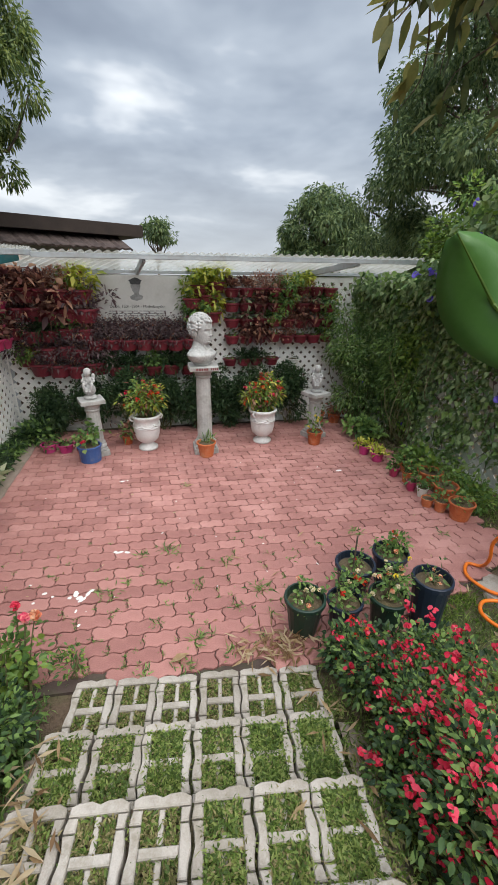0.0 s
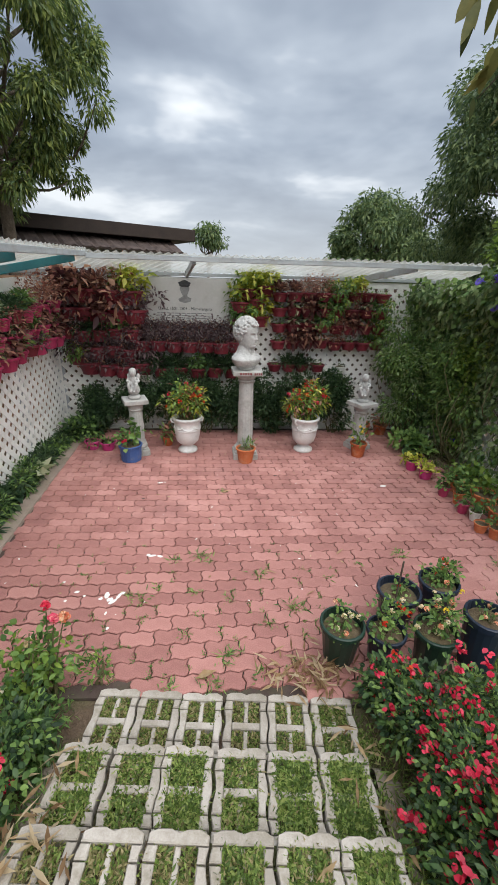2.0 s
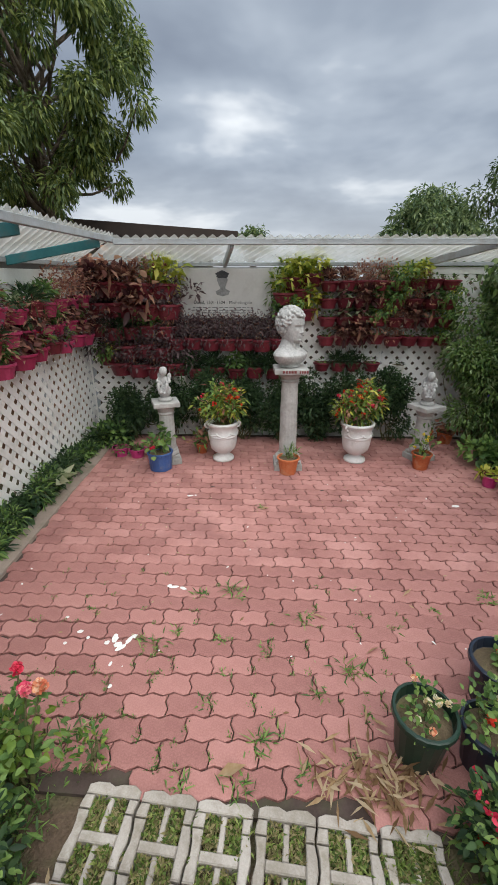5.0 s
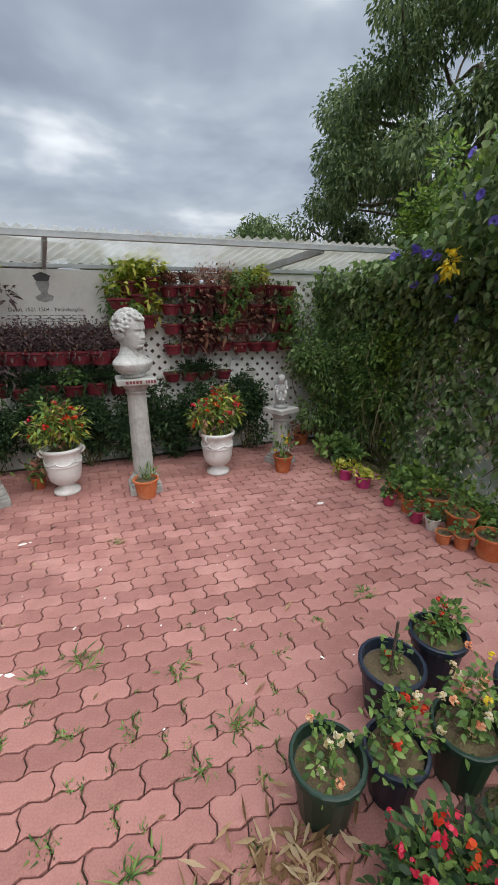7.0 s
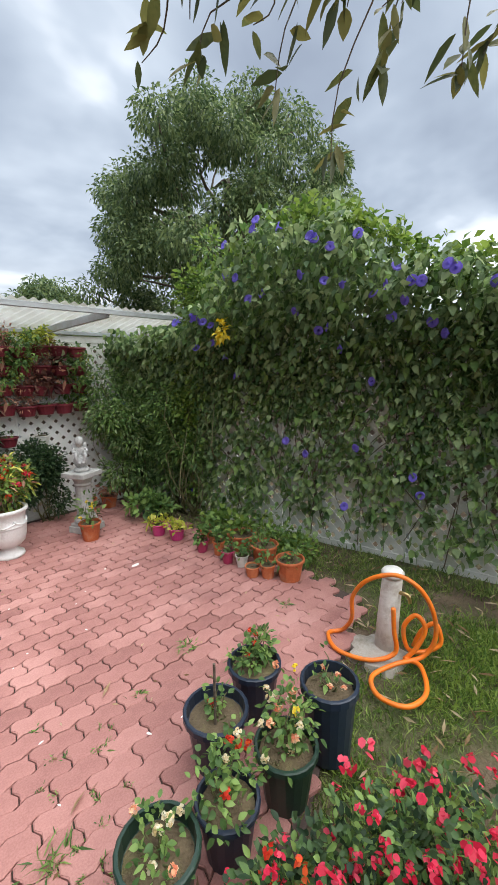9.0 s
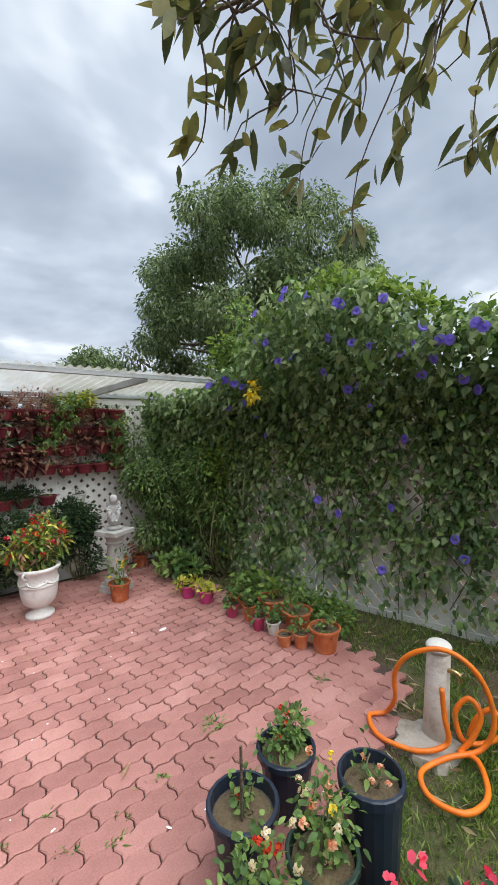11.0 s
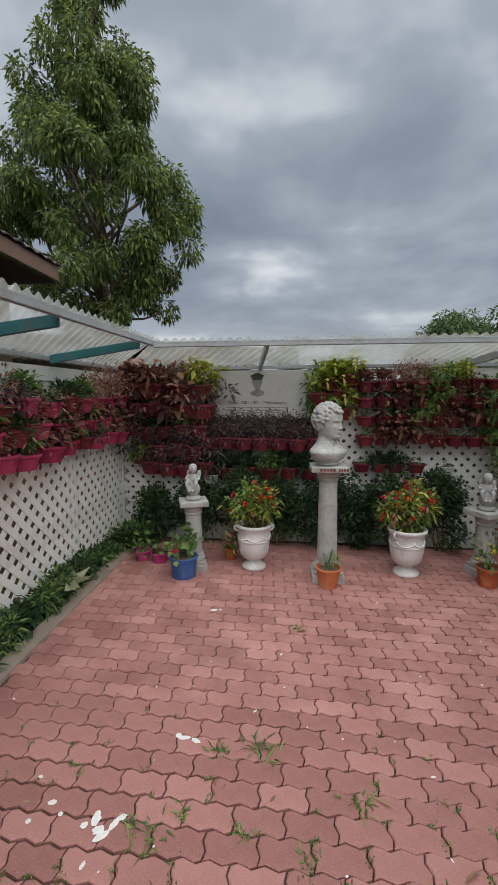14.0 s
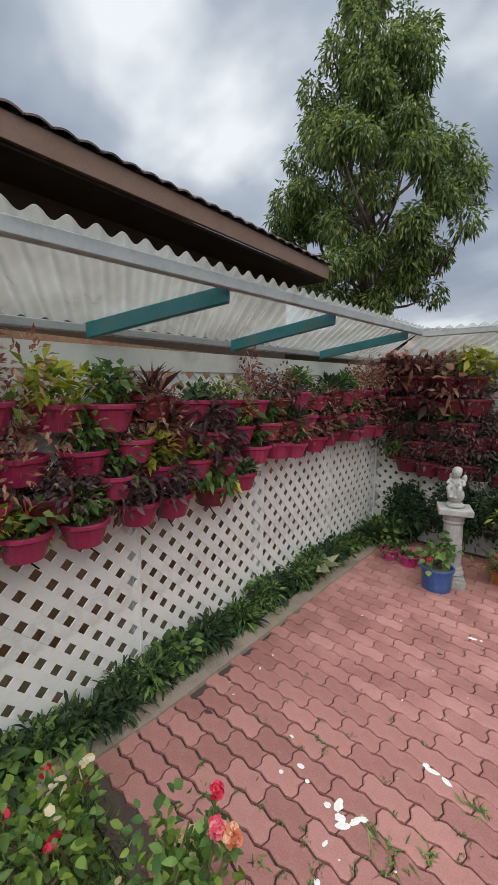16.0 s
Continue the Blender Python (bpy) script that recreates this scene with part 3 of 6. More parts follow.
def far_house():
    ob = thing("house", "distant building with brown eave and ribbed tile roof", "house", at=(-0.63, 16.1, 0.25), turn=31)
    bm = bmesh.new()
    box(bm, (-9, 0.5, -0.4), (-0.6, 6, 2.86))
    part("wall", bm, FAR_WALL, ob)
    bm = bmesh.new()
    box(bm, (-9.5, -0.1, 2.87), (0, 6.5, 3.20), 0.01)
    part("eave", bm, WOOD_DARK, ob)
    bm = bmesh.new()
    n = 100
    rows = []
    for k in range(n + 1):
        x = -9.3 + 8.7 * k / n
        w = 0.05 * abs(math.sin(math.pi * k / 2.5))
        rows.append([bm.verts.new((x, y, z + w)) for y, z in ((-0.55, 2.48), (0.4, 2.86))])
    for r, s in zip(rows, rows[1:]):
        bm.faces.new((r[0], s[0], s[1], r[1]))
    roof = part("tiled_roof", bm, TILE, ob)
    roof.modifiers.new("thick", "SOLIDIFY").thickness = 0.05


far_house()


def closing_wall():
    # unseen north and east walls, added as dark backing for the lattice gaps
    bm = bmesh.new()
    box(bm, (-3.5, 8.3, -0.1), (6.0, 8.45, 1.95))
    tagged(part("wall_beyond_north", bm, DARKENED_WALL, None, "plain wall added behind the back fence to darken its gaps"), category="wall", kind="structure")
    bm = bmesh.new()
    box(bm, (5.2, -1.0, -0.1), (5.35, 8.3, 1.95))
    tagged(part("wall_beyond_east", bm, DARKENED_WALL, None, "plain wall added behind the vine fence to darken its gaps"), category="wall", kind="structure")

    bm = bmesh.new()
    box(bm, (-2.62, -0.4, -0.1), (-2.50, 8.3, 1.99))
    tagged(part("wall_beyond_west", bm, PLANK, None, "weathered brown plank wall behind the west fence"), category="wall", kind="structure")


closing_wall()


# ---- trees ----
def limb(bm, a, b, r0, r1, bend=0.1):
    a, b = Vector(a), Vector(b)
    ln = (b - a).length
    mid = [a.lerp(b, u) + Vector(rng.normal(size=3)) * bend * ln * math.sin(math.pi * u) * 0.5 for u in (0.33, 0.66)]
    pts = smooth_path([a, *mid, b], 3)
    return tube(pts, [r0 + (r1 - r0) * k / (len(pts) - 1) for k in range(len(pts))], 6, bm)


def tree(name, at, label, trunk_h, trunk_r, clumps, leaves, length, width, mats, spread, hang_down=0.4):
    """A tapered trunk, limbs to each clump and a crown of many leaves. clumps: centres from the tree's foot."""
    ob = thing(name, label, "tree", at)
    bm = bmesh.new()
    top = Vector((0.0, 0.0, trunk_h))
    tube(smooth_path([(0, 0, -0.2), (0.1, 0.05, trunk_h * 0.35), (-0.08, 0.1, trunk_h * 0.7), top], 5), [trunk_r * (1 - 0.82 * k / 15) for k in range(16)], 9, bm)
    part("trunk", bm, BARK, ob, smooth=True)
    bm = bmesh.new()
    for c in clumps[:: max(1, len(clumps) // 45)]:
        h = min(trunk_h * 0.95, max(trunk_h * 0.3, c[2] * 0.72))
        limb(bm, (0, 0.05, h), c, trunk_r * 0.3, 0.015, 0.25)
    part("limb_work", bm, BARK, ob, smooth=True)
    n = leaves // len(mats)
    for mat in mats:
        at_, off = clumped(n, clumps, spread)
        way = off * 0.5 + np.array([0, 0, -hang_down]) + rng.normal(size=(n, 3)) * 0.35
        hang("crown", leaf_mesh("crown", at_, way, length, width, mat), ob)
    return ob


def crown_points(n, profile, shell=0.35):
    """Clump centres in a crown of revolution; profile: (height, radius) pairs."""
    hs, rs = zip(*profile)
    out = []
    while len(out) < n:
        h = rng.uniform(hs[0], hs[-1])
        r = np.interp(h, hs, rs)
        if rng.uniform() > r / max(rs):
            continue
        a, q = rng.uniform(0, 2 * math.pi), r * math.sqrt(rng.uniform(shell, 1.0)) * rng.uniform(0.8, 1.08)
        out.append((q * math.cos(a), q * math.sin(a), h + rng.normal() * 0.15))
    return out


tree("tree", (9.25, 12.2, 0), "tall broad evergreen tree with drooping leaves", 7.0, 0.3,
     crown_points(210, [(1.8, 2.4), (3.0, 3.9), (4.6, 4.5), (6.4, 4.2), (7.8, 2.9), (9.0, 0.9)]), 96000, 0.125, 0.058, [TREE_LEAF, TREE_LEAF, TREE_LEAF], (0.34, 0.34, 0.27))
tree("tree", (-4.58, 12.2, 0), "slender conical tree with fresh drooping leaves", 11.0, 0.17,
     crown_points(170, [(3.6, 0.9), (4.5, 2.1), (6.0, 2.3), (8.0, 1.65), (10.2, 0.85), (12.8, 0.2)], 0.12), 46000, 0.15, 0.05, [TREE_FRESH, TREE_LEAF, TREE_FRESH], (0.2, 0.2, 0.2), 0.55)
tree("tree", (10.6, 31, 0), "distant rounded green tree", 4.5, 0.3,
     crown_points(60, [(2.5, 2.2), (4.0, 3.4), (5.6, 3.0), (6.9, 1.0)]), 16000, 0.35, 0.13, [TREE_LEAF], (0.5, 0.5, 0.45))
tree("tree", (16.5, 33, 0), "distant dense green tree", 4.5, 0.3,
     crown_points(60, [(1.5, 3.2), (3.4, 4.2), (5.0, 3.4), (6.2, 1.0)]), 16000, 0.35, 0.13, [TREE_LEAF], (0.6, 0.6, 0.5))
tree("tree", (-0.3, 24, -0.8), "small distant tree with sparse crown", 4.6, 0.12,
     crown_points(12, [(4.5, 0.5), (5.0, 0.7), (5.4, 0.2)]), 1300, 0.22, 0.08, [TREE_LEAF], (0.25, 0.25, 0.2))


def overhanging_branch():
    ob = thing("tree_branch", "overhanging tree branch with long hanging leaves", "branch", (3.9, 1.6, 0))
    bm = bmesh.new()
    line = smooth_path([(0.15, 0.0, -0.2), (0.1, 0.1, 1.2), (0.0, 0.3, 2.3), (-0.5, 0.8, 2.95), (-1.2, 1.3, 3.2), (-1.6, 1.62, 3.40), (-2.0, 1.95, 3.39), (-2.35, 2.2, 3.33), (-2.55, 2.48, 3.30)], 6)
    tube(line, [0.06 - 0.054 * (k / (len(line) - 1)) ** 0.7 for k in range(len(line))], 8, bm)
    twigs = []
    for k in range(56):
        a = line[int(18 + (len(line) - 19) * k / 55)]
        b = a + Vector((rng.uniform(-0.40, 0.30), rng.uniform(-0.35, 0.40), rng.uniform(-0.48, 0.22)))
        limb(bm, a, b, 0.007, 0.002, 0.25)
        twigs.append((a, b))
    for a, b in (((-1.9, 1.9, 3.3), (-1.93, 2.17, 2.45)), ((-2.1, 2.05, 3.3), (-2.12, 2.32, 2.72)), ((-2.3, 2.2, 3.2), (-2.38, 2.5, 2.78)), ((-1.8, 1.8, 3.32), (-1.86, 2.0, 2.75)), ((-1.7, 1.7, 3.3), (-1.75, 1.72, 2.7))):
        limb(bm, a, b, 0.005, 0.002, 0.15)
        twigs.append((Vector(a).lerp(Vector(b), 0.45), Vector(b)))
    part("bough", bm, BARK, ob, smooth=True)
    at, way = [], []
    for a, b in twigs:
        for j in range(10):
            u = rng.uniform(0.25, 1.05)
            at.append(a.lerp(b, u) + Vector(rng.normal(size=3)) * 0.015)
            d = (b - a).normalized()
            way.append(d * 0.5 + Vector(rng.normal(size=3)) * 0.6 + Vector((-0.25, 0.1, -0.25)))
    hang("leaves", leaf_mesh("leaves", at, way, 0.125, 0.047, NEAR_LEAF, 0.12, 0.14, "fine"), ob)


overhanging_branch()


# ---- vines on the east fence ----
def east_vines():
    ob = thing("climbing_vine", "dense climbing vine with violet trumpet flowers on fence", "vine")
    at, way = [], []

    def top_at(y):
        return float(np.interp(y, [0.5, 2.5, 3.6, 3.9, 4.13, 4.37, 4.7, 5.18, 5.46, 5.65, 6.1, 6.6, 7.3], [2.2, 2.2, 2.25, 2.35, 2.48, 2.68, 2.78, 2.76, 2.52, 2.12, 2.05, 2.0, 1.95]))

    for _ in range(50000):
        y = rng.uniform(0.6, 7.3)
        top = top_at(y) + 0.09 * math.sin(y * 9) + 0.06 * math.sin(y * 23 + 1)
        z = top - (top - 0.05) * rng.beta(1.0, 1.25)
        patch = 0.7 * noise.noise((y * 3.2, z * 3.2, 5.0)) + 0.8 * noise.noise((y * 11, z * 11, 1.0))
        edge = 1.55 + 0.2 * math.sin(y * 5)
        if z < edge and patch > 0.26 * z - 0.16 + (0.3 if y > 5.8 else 0) and rng.uniform() > 0.16:
            continue
        if z < 1.1 and rng.uniform() < 0.35:
            continue
        if z < 0.3 and rng.uniform() < 0.25:
            continue
        thick = 0.08 + 0.42 * min(1, max(0, (z - 1.3) / 0.9)) * (1 if y < 6.2 else 0.6)
        x = RIGHT_X(y) - 0.03 - thick * rng.uniform(0, 1) ** 1.3 if z < 2.0 else RIGHT_X(y) + 0.12 - (thick + 0.15) * rng.uniform(0, 1)
        at.append((x, y, z))
        way.append((-0.35 + rng.normal() * 0.45, rng.normal() * 0.55, -0.55 + rng.normal() * 0.45))
    n = len(at) // 3
    for k, mat in enumerate((VINE, GREEN, VINE)):
        hang("leaves", leaf_mesh("leaves", at[k * n:(k + 1) * n], way[k * n:(k + 1) * n], 0.062, 0.054, mat, 0.14, 0.25, "heart"), ob)
    # fresh shoots over the top
    at, way = [], []
    for _ in range(2600):
        y = rng.uniform(1.0, 6.0)
        at.append((RIGHT_X(y) + rng.uniform(-0.3, 0.1), y, top_at(y) + 0.05 + rng.normal() * 0.06))
        way.append(rng.normal(size=3) * 0.6 + (0, 0, 0.3))
    hang("fresh_growth", leaf_mesh("fresh_growth", at, way, 0.07, 0.055, FRESH, 0.12, 0.2), ob, "pale fresh shoots")
    bm = bmesh.new()
    for _ in range(60):
        y, z = rng.uniform(0.8, 7.0), rng.uniform(0.0, 0.5)
        pts = [(RIGHT_X(y + d) - 0.03 - 0.03 * abs(rng.normal()), y + d, z + h) for d, h in ((0, 0), (rng.normal() * 0.15, 0.5), (rng.normal() * 0.25, 1.0), (rng.normal() * 0.3, 1.5))]
        tube(smooth_path(pts, 3), 0.004, 5, bm)
    part("stem", bm, BARK, ob)
    # violet trumpets
    spots = [(5.75, 2.55), (5.7, 2.2), (5.65, 2.05), (5.6, 1.85), (5.5, 1.72), (5.45, 1.55), (5.3, 2.62), (5.2, 2.35), (5.0, 2.75), (4.95, 2.2), (4.8, 2.66), (4.7, 2.05),
             (4.55, 2.55), (4.4, 2.45), (4.3, 2.2), (4.2, 2.5), (4.1, 2.1), (4.0, 1.95), (3.95, 2.25), (3.9, 2.05), (3.8, 2.15), (3.75, 1.9), (4.4, 1.75), (4.55, 1.9), (3.6, 2.2),
             (4.35, 0.95), (3.9, 0.75), (3.85, 0.62), (4.45, 0.42), (4.2, 1.5), (6.25, 1.1), (5.0, 0.95), (4.8, 0.85), (3.4, 2.1), (3.3, 1.95), (5.9, 2.3), (5.95, 2.75), (3.2, 2.2), (5.55, 2.0), (4.62, 2.3)]
    for y, z in list(spots[:25]):
        if rng.uniform() < 0.6:
            spots.append((y + rng.normal() * 0.09, z + rng.normal() * 0.08))
    for y, z in spots:
        z = min(z, top_at(y) - 0.02)
        bm = lathe([(0.004, -0.026), (0.005, 0.0), (0.013, 0.012), (0.032, 0.019), (0.039, 0.015)], 10)
        depth = 0.1 + 0.36 * min(1, max(0, (z - 1.3) / 0.9))
        f = part("flower", bm, VIOLET, ob)
        f.matrix_basis = pose(RIGHT_X(y) - depth - 0.03, y, z, rng.uniform(-30, 30), -90 + rng.uniform(-35, 35), rng.uniform(-30, 30))
    at, off = ball_points(60, (0.05, 0.05, 0.12), (RIGHT_X(5.35) - 0.5, 5.35, 1.95), 0.1)
    hang("yellow_blossom", leaf_mesh("yellow_blossom", at, off, 0.05, 0.04, GOLD), ob, "cluster of bright yellow blossoms")


east_vines()


def shrub(name, label, at, radii, leaves, length, width, mats, clumps=16, spread=0.1, stems=10, up=0.25, blooms=(), flower_label="", droop=0.2):
    """A bush on the ground: stems, clumped leaves and blossoms; blooms: (count, petal length, material)."""
    ob = thing(name, label, "shrub", at)
    rx, ry, rz = radii
    c, _ = ball_points(clumps, (rx, ry, rz), (0, 0, rz * 1.05), 0.25)
    c[:, 2] = np.maximum(c[:, 2], 0.05)
    bm = bmesh.new()
    for k in range(stems):
        limb(bm, (rng.normal() * rx * 0.15, rng.normal() * ry * 0.15, -0.03), c[k % clumps], 0.008, 0.003, 0.2)
    part("stem", bm, STEM, ob)
    n = leaves // len(mats)
    for mat in mats:
        p, off = clumped(n, c, spread)
        p[:, 2] = np.abs(p[:, 2]) + 0.01
        hang("leaves", leaf_mesh("leaves", p, off * 0.7 + (0, 0, up) + rng.normal(size=(n, 3)) * 0.3, length, width, mat, 0.15, droop, "fine"), ob)
    for count, size, mat in blooms:
        p, off = clumped(count, c, spread * 1.35)
        p[:, 2] = np.abs(p[:, 2]) + 0.06
        hang("blossoms", bloom_mesh("blossoms", p, 7, size * 0.8, mat), ob, flower_label)
    return ob


# corner greenery between the back fence and the vines
shrub("jasmine_shrub", "tall feathery green jasmine shrub against corner fence", (2.72, 7.02, 0), (0.42, 0.3, 0.98), 12000, 0.055, 0.022, [GREEN, VINE, GREEN], 46, 0.12, 24, -0.2, [(10, 0.03, VIOLET)])
shrub("climbing_shrub", "light green climbing shrub rising above the fence", (3.2, 6.0, 0.7), (0.26, 0.3, 1.12), 6500, 0.055, 0.028, [FRESH, GREEN], 36, 0.1, 22, 0.1, [(5, 0.035, VIOLET), (3, 0.03, CORAL)])
shrub("climbing_shrub", "leafy green shrub beside the vine-covered fence", (2.98, 6.45, 0), (0.28, 0.4, 0.85), 7000, 0.05, 0.022, [GREEN, GREEN], 36, 0.11, 20, -0.1)

shrub("climbing_shrub", "slender pale green shoot rising above the vines", (2.98, 6.2, 0), (0.11, 0.11, 1.38), 2600, 0.06, 0.032, [FRESH, FRESH], 34, 0.07, 16, 0.2, [(4, 0.035, VIOLET), (2, 0.03, CORAL)])

# hedge along the back fence
for k, x in enumerate((-1.45, -1.0, -0.5, -0.05, 0.4, 0.85, 1.3, 1.75)):
    shrub("hedge_shrub", "low dark green hedge shrub along back fence", (x, 7.22 + 0.03 * (k % 2), 0.02), (0.27, 0.13, 0.41 if k else 0.30), 4600, 0.044, 0.022, [DEEP, DEEP], 22, 0.075, 8, 0.1,
          [(4, 0.02, CREAM)] if k > 5 else [])

# bed along the west fence
def bed():
    bm = bmesh.new()
    a = [(-1.60, 3.3), (-1.58, 3.85), (-1.68, 6.6), (-1.74, 7.36)]
    for k, (p, q) in enumerate(zip(a, a[1:])):
        p, q = Vector((*p, 0)), Vector((*q, 0))
        v = [bm.verts.new(w) for w in ((p.x + 0.05, p.y, -0.05), (q.x + 0.05, q.y, -0.05), (q.x - 0.09, q.y, -0.05), (p.x - 0.09, p.y, -0.05))]
        u = [bm.verts.new((w.co.x + (0.006 if i in (2, 3) else -0.004), w.co.y, 0.013 + 0.003 * (i % 2))) for i, w in enumerate(v)]
        bm.faces.new(u)
        for i in range(4):
            bm.faces.new((v[i], v[(i + 1) % 4], u[(i + 1) % 4], u[i]))
    bmesh.ops.recalc_face_normals(bm, faces=bm.faces)
    tagged(part("kerb_west", bm, HAUNCH, None, "rough mortar edging along the paving"), category="edging", kind="structure")
    y = 2.9
    for k in range(16):
        tall = rng.uniform(0.6, 1.5)
        broad = k % 4 == 1
        shrub("bed_plant", "broad-leaved dark green plant in fence bed" if broad else "low strappy dark green plants in fence bed", (LEFT_X(y) + 0.13 + rng.uniform(-0.02, 0.03), y, 0), (0.09 * rng.uniform(0.8, 1.25), 0.17 * rng.uniform(0.8, 1.2), 0.075 * tall), 240 if broad else 520, 0.075 if broad else 0.085, 0.045 if broad else 0.016, [DEEP, GREEN] if k % 3 else [DEEP, DEEP], 12, 0.05, 5, 0.35, droop=0.4)
        y += rng.uniform(0.22, 0.33)
    p, w = [], []
    for j in range(9):
        p.append((rng.normal() * 0.03, rng.normal() * 0.03, 0.09))
        a_ = j * 0.7
        w.append((math.cos(a_), math.sin(a_), 0.9))
    ob = thing("variegated_plant", "variegated striped green and cream foliage plant", "plant", (-1.70, 5.75, 0))
    hang("leaves", leaf_mesh("leaves", p, w, 0.30, 0.095, VARIEGATED, 0.15, 0.35), ob)


bed()
shrub("bed_plant", "leafy green ground cover in corner bed", (-1.64, 7.0, 0), (0.16, 0.2, 0.11), 900, 0.08, 0.04, [DEEP, GREEN], 14, 0.08, 6)


# ---- potted plants ----
def pot_profile(r, h, taper=0.72, rim=0.12):
    t = r * taper
    return [(t, 0.0), (t + (r - t) * 0.8, h * (1 - rim) - 0.004), (r * 0.99, h * (1 - rim)), (r * 1.06, h * (1 - rim) + 0.004), (r * 1.06, h - 0.004), (r * 1.02, h), (r * 0.94, h), (r * 0.90, h * 0.8), (t * 0.8, h * 0.75)]


def potted(name, label, at, r, h, mat, foliage=(), blooms=(), taper=0.72, height=0.15, spread=None, seg=20, stick=0.0, group="", full=0.86, lean=0.0, flower_label=""):
    """A round pot with soil and a plant; foliage: (count, length, width, material, up)."""
    ob = thing(name, label, "potted plant" if foliage else "pot", at, group)
    ob.matrix_basis = pose(*at, lean, 0, rng.uniform(0, 360))
    part("pot", lathe(pot_profile(r, h, taper), seg), mat, ob, smooth=False)
    bm = lathe([(r * 0.89, h * full - 0.01), (r * 0.88, h * full), (r * 0.5, h * full + 0.012), (0.01, h * full + 0.006)], 16)
    part("soil", bm, POT_SOIL, ob)
    s = spread or r * 0.75
    c = np.stack([rng.normal(size=9) * s * 0.6, rng.normal(size=9) * s * 0.6, h * full + height * rng.uniform(0.25, 1.0, 9)], 1)
    if foliage:
        bm = bmesh.new()
        for q in c:
            limb(bm, (q[0] * 0.2, q[1] * 0.2, h * full - 0.01), q, 0.004, 0.002, 0.2)
        part("stem", bm, STEM, ob)
    for count, ln, wd, m, up in foliage:
        p, off = clumped(count, c, (s * 0.45, s * 0.45, height * 0.3))
        p[:, 2] = np.maximum(p[:, 2], h * full + 0.01)
        hang("leaves", leaf_mesh("leaves", p, off * 0.6 + (0, 0, up) + rng.normal(size=(count, 3)) * 0.35, ln, wd, m, 0.15, 0.25, "fine"), ob)
    for count, size, m in blooms:
        p, off = clumped(count, c, (s * 0.5, s * 0.5, height * 0.3))
        p[:, 2] = np.maximum(p[:, 2] + 0.03, h * full + 0.03)
        hang("blossoms", bloom_mesh("blossoms", p, 18, size * 0.62, m), ob, flower_label)
    if stick:
        part("cane", tube([(0.03, 0.02, h * 0.7), (0.035, 0.03, h + stick)], 0.006, 6), BARK, ob, "bamboo support cane")
    return ob


potted("potted_plant", "dark green plastic pot with yellow lantana", (0.815, 3.56, 0), 0.12, 0.25, BOTTLE, [(110, 0.029, 0.018, GREEN, 0.2)], [(5, 0.024, CREAM), (2, 0.022, CORAL)], height=0.09, spread=0.075, full=0.8)
potted("potted_plant", "navy plastic pot with leggy lantana and cane", (1.245, 3.80, 0), 0.128, 0.25, NAVY, [(60, 0.032, 0.02, GREEN, 0.2)], [(3, 0.02, SCARLET)], height=0.10, spread=0.06, stick=0.24, full=0.8)
potted("potted_plant", "navy plastic pot with bushy red-flowered plant", (1.535, 3.86, 0), 0.12, 0.26, NAVY, [(260, 0.034, 0.02, GREEN, 0.3)], [(4, 0.02, SCARLET)], height=0.13, spread=0.08)
potted("potted_plant", "tall navy plastic pot with sparse pink lantana", (1.60, 3.49, 0), 0.115, 0.34, NAVY, [(32, 0.032, 0.02, GREEN, 0.2)], [(4, 0.02, CORAL)], height=0.06, spread=0.06, taper=0.8)
potted("potted_plant", "dark green pot with cream and orange lantana", (1.33, 3.50, 0), 0.115, 0.24, BOTTLE, [(270, 0.031, 0.019, GREEN, 0.2)], [(9, 0.024, CREAM), (6, 0.024, CORAL), (2, 0.022, GOLD)], height=0.19, spread=0.11)
potted("potted_plant", "black plastic pot with orange-flowered lantana", (1.06, 3.53, 0), 0.105, 0.22, NAVY, [(240, 0.031, 0.02, GREEN, 0.2)], [(4, 0.028, SCARLET), (2, 0.022, CREAM)], height=0.15, spread=0.10)

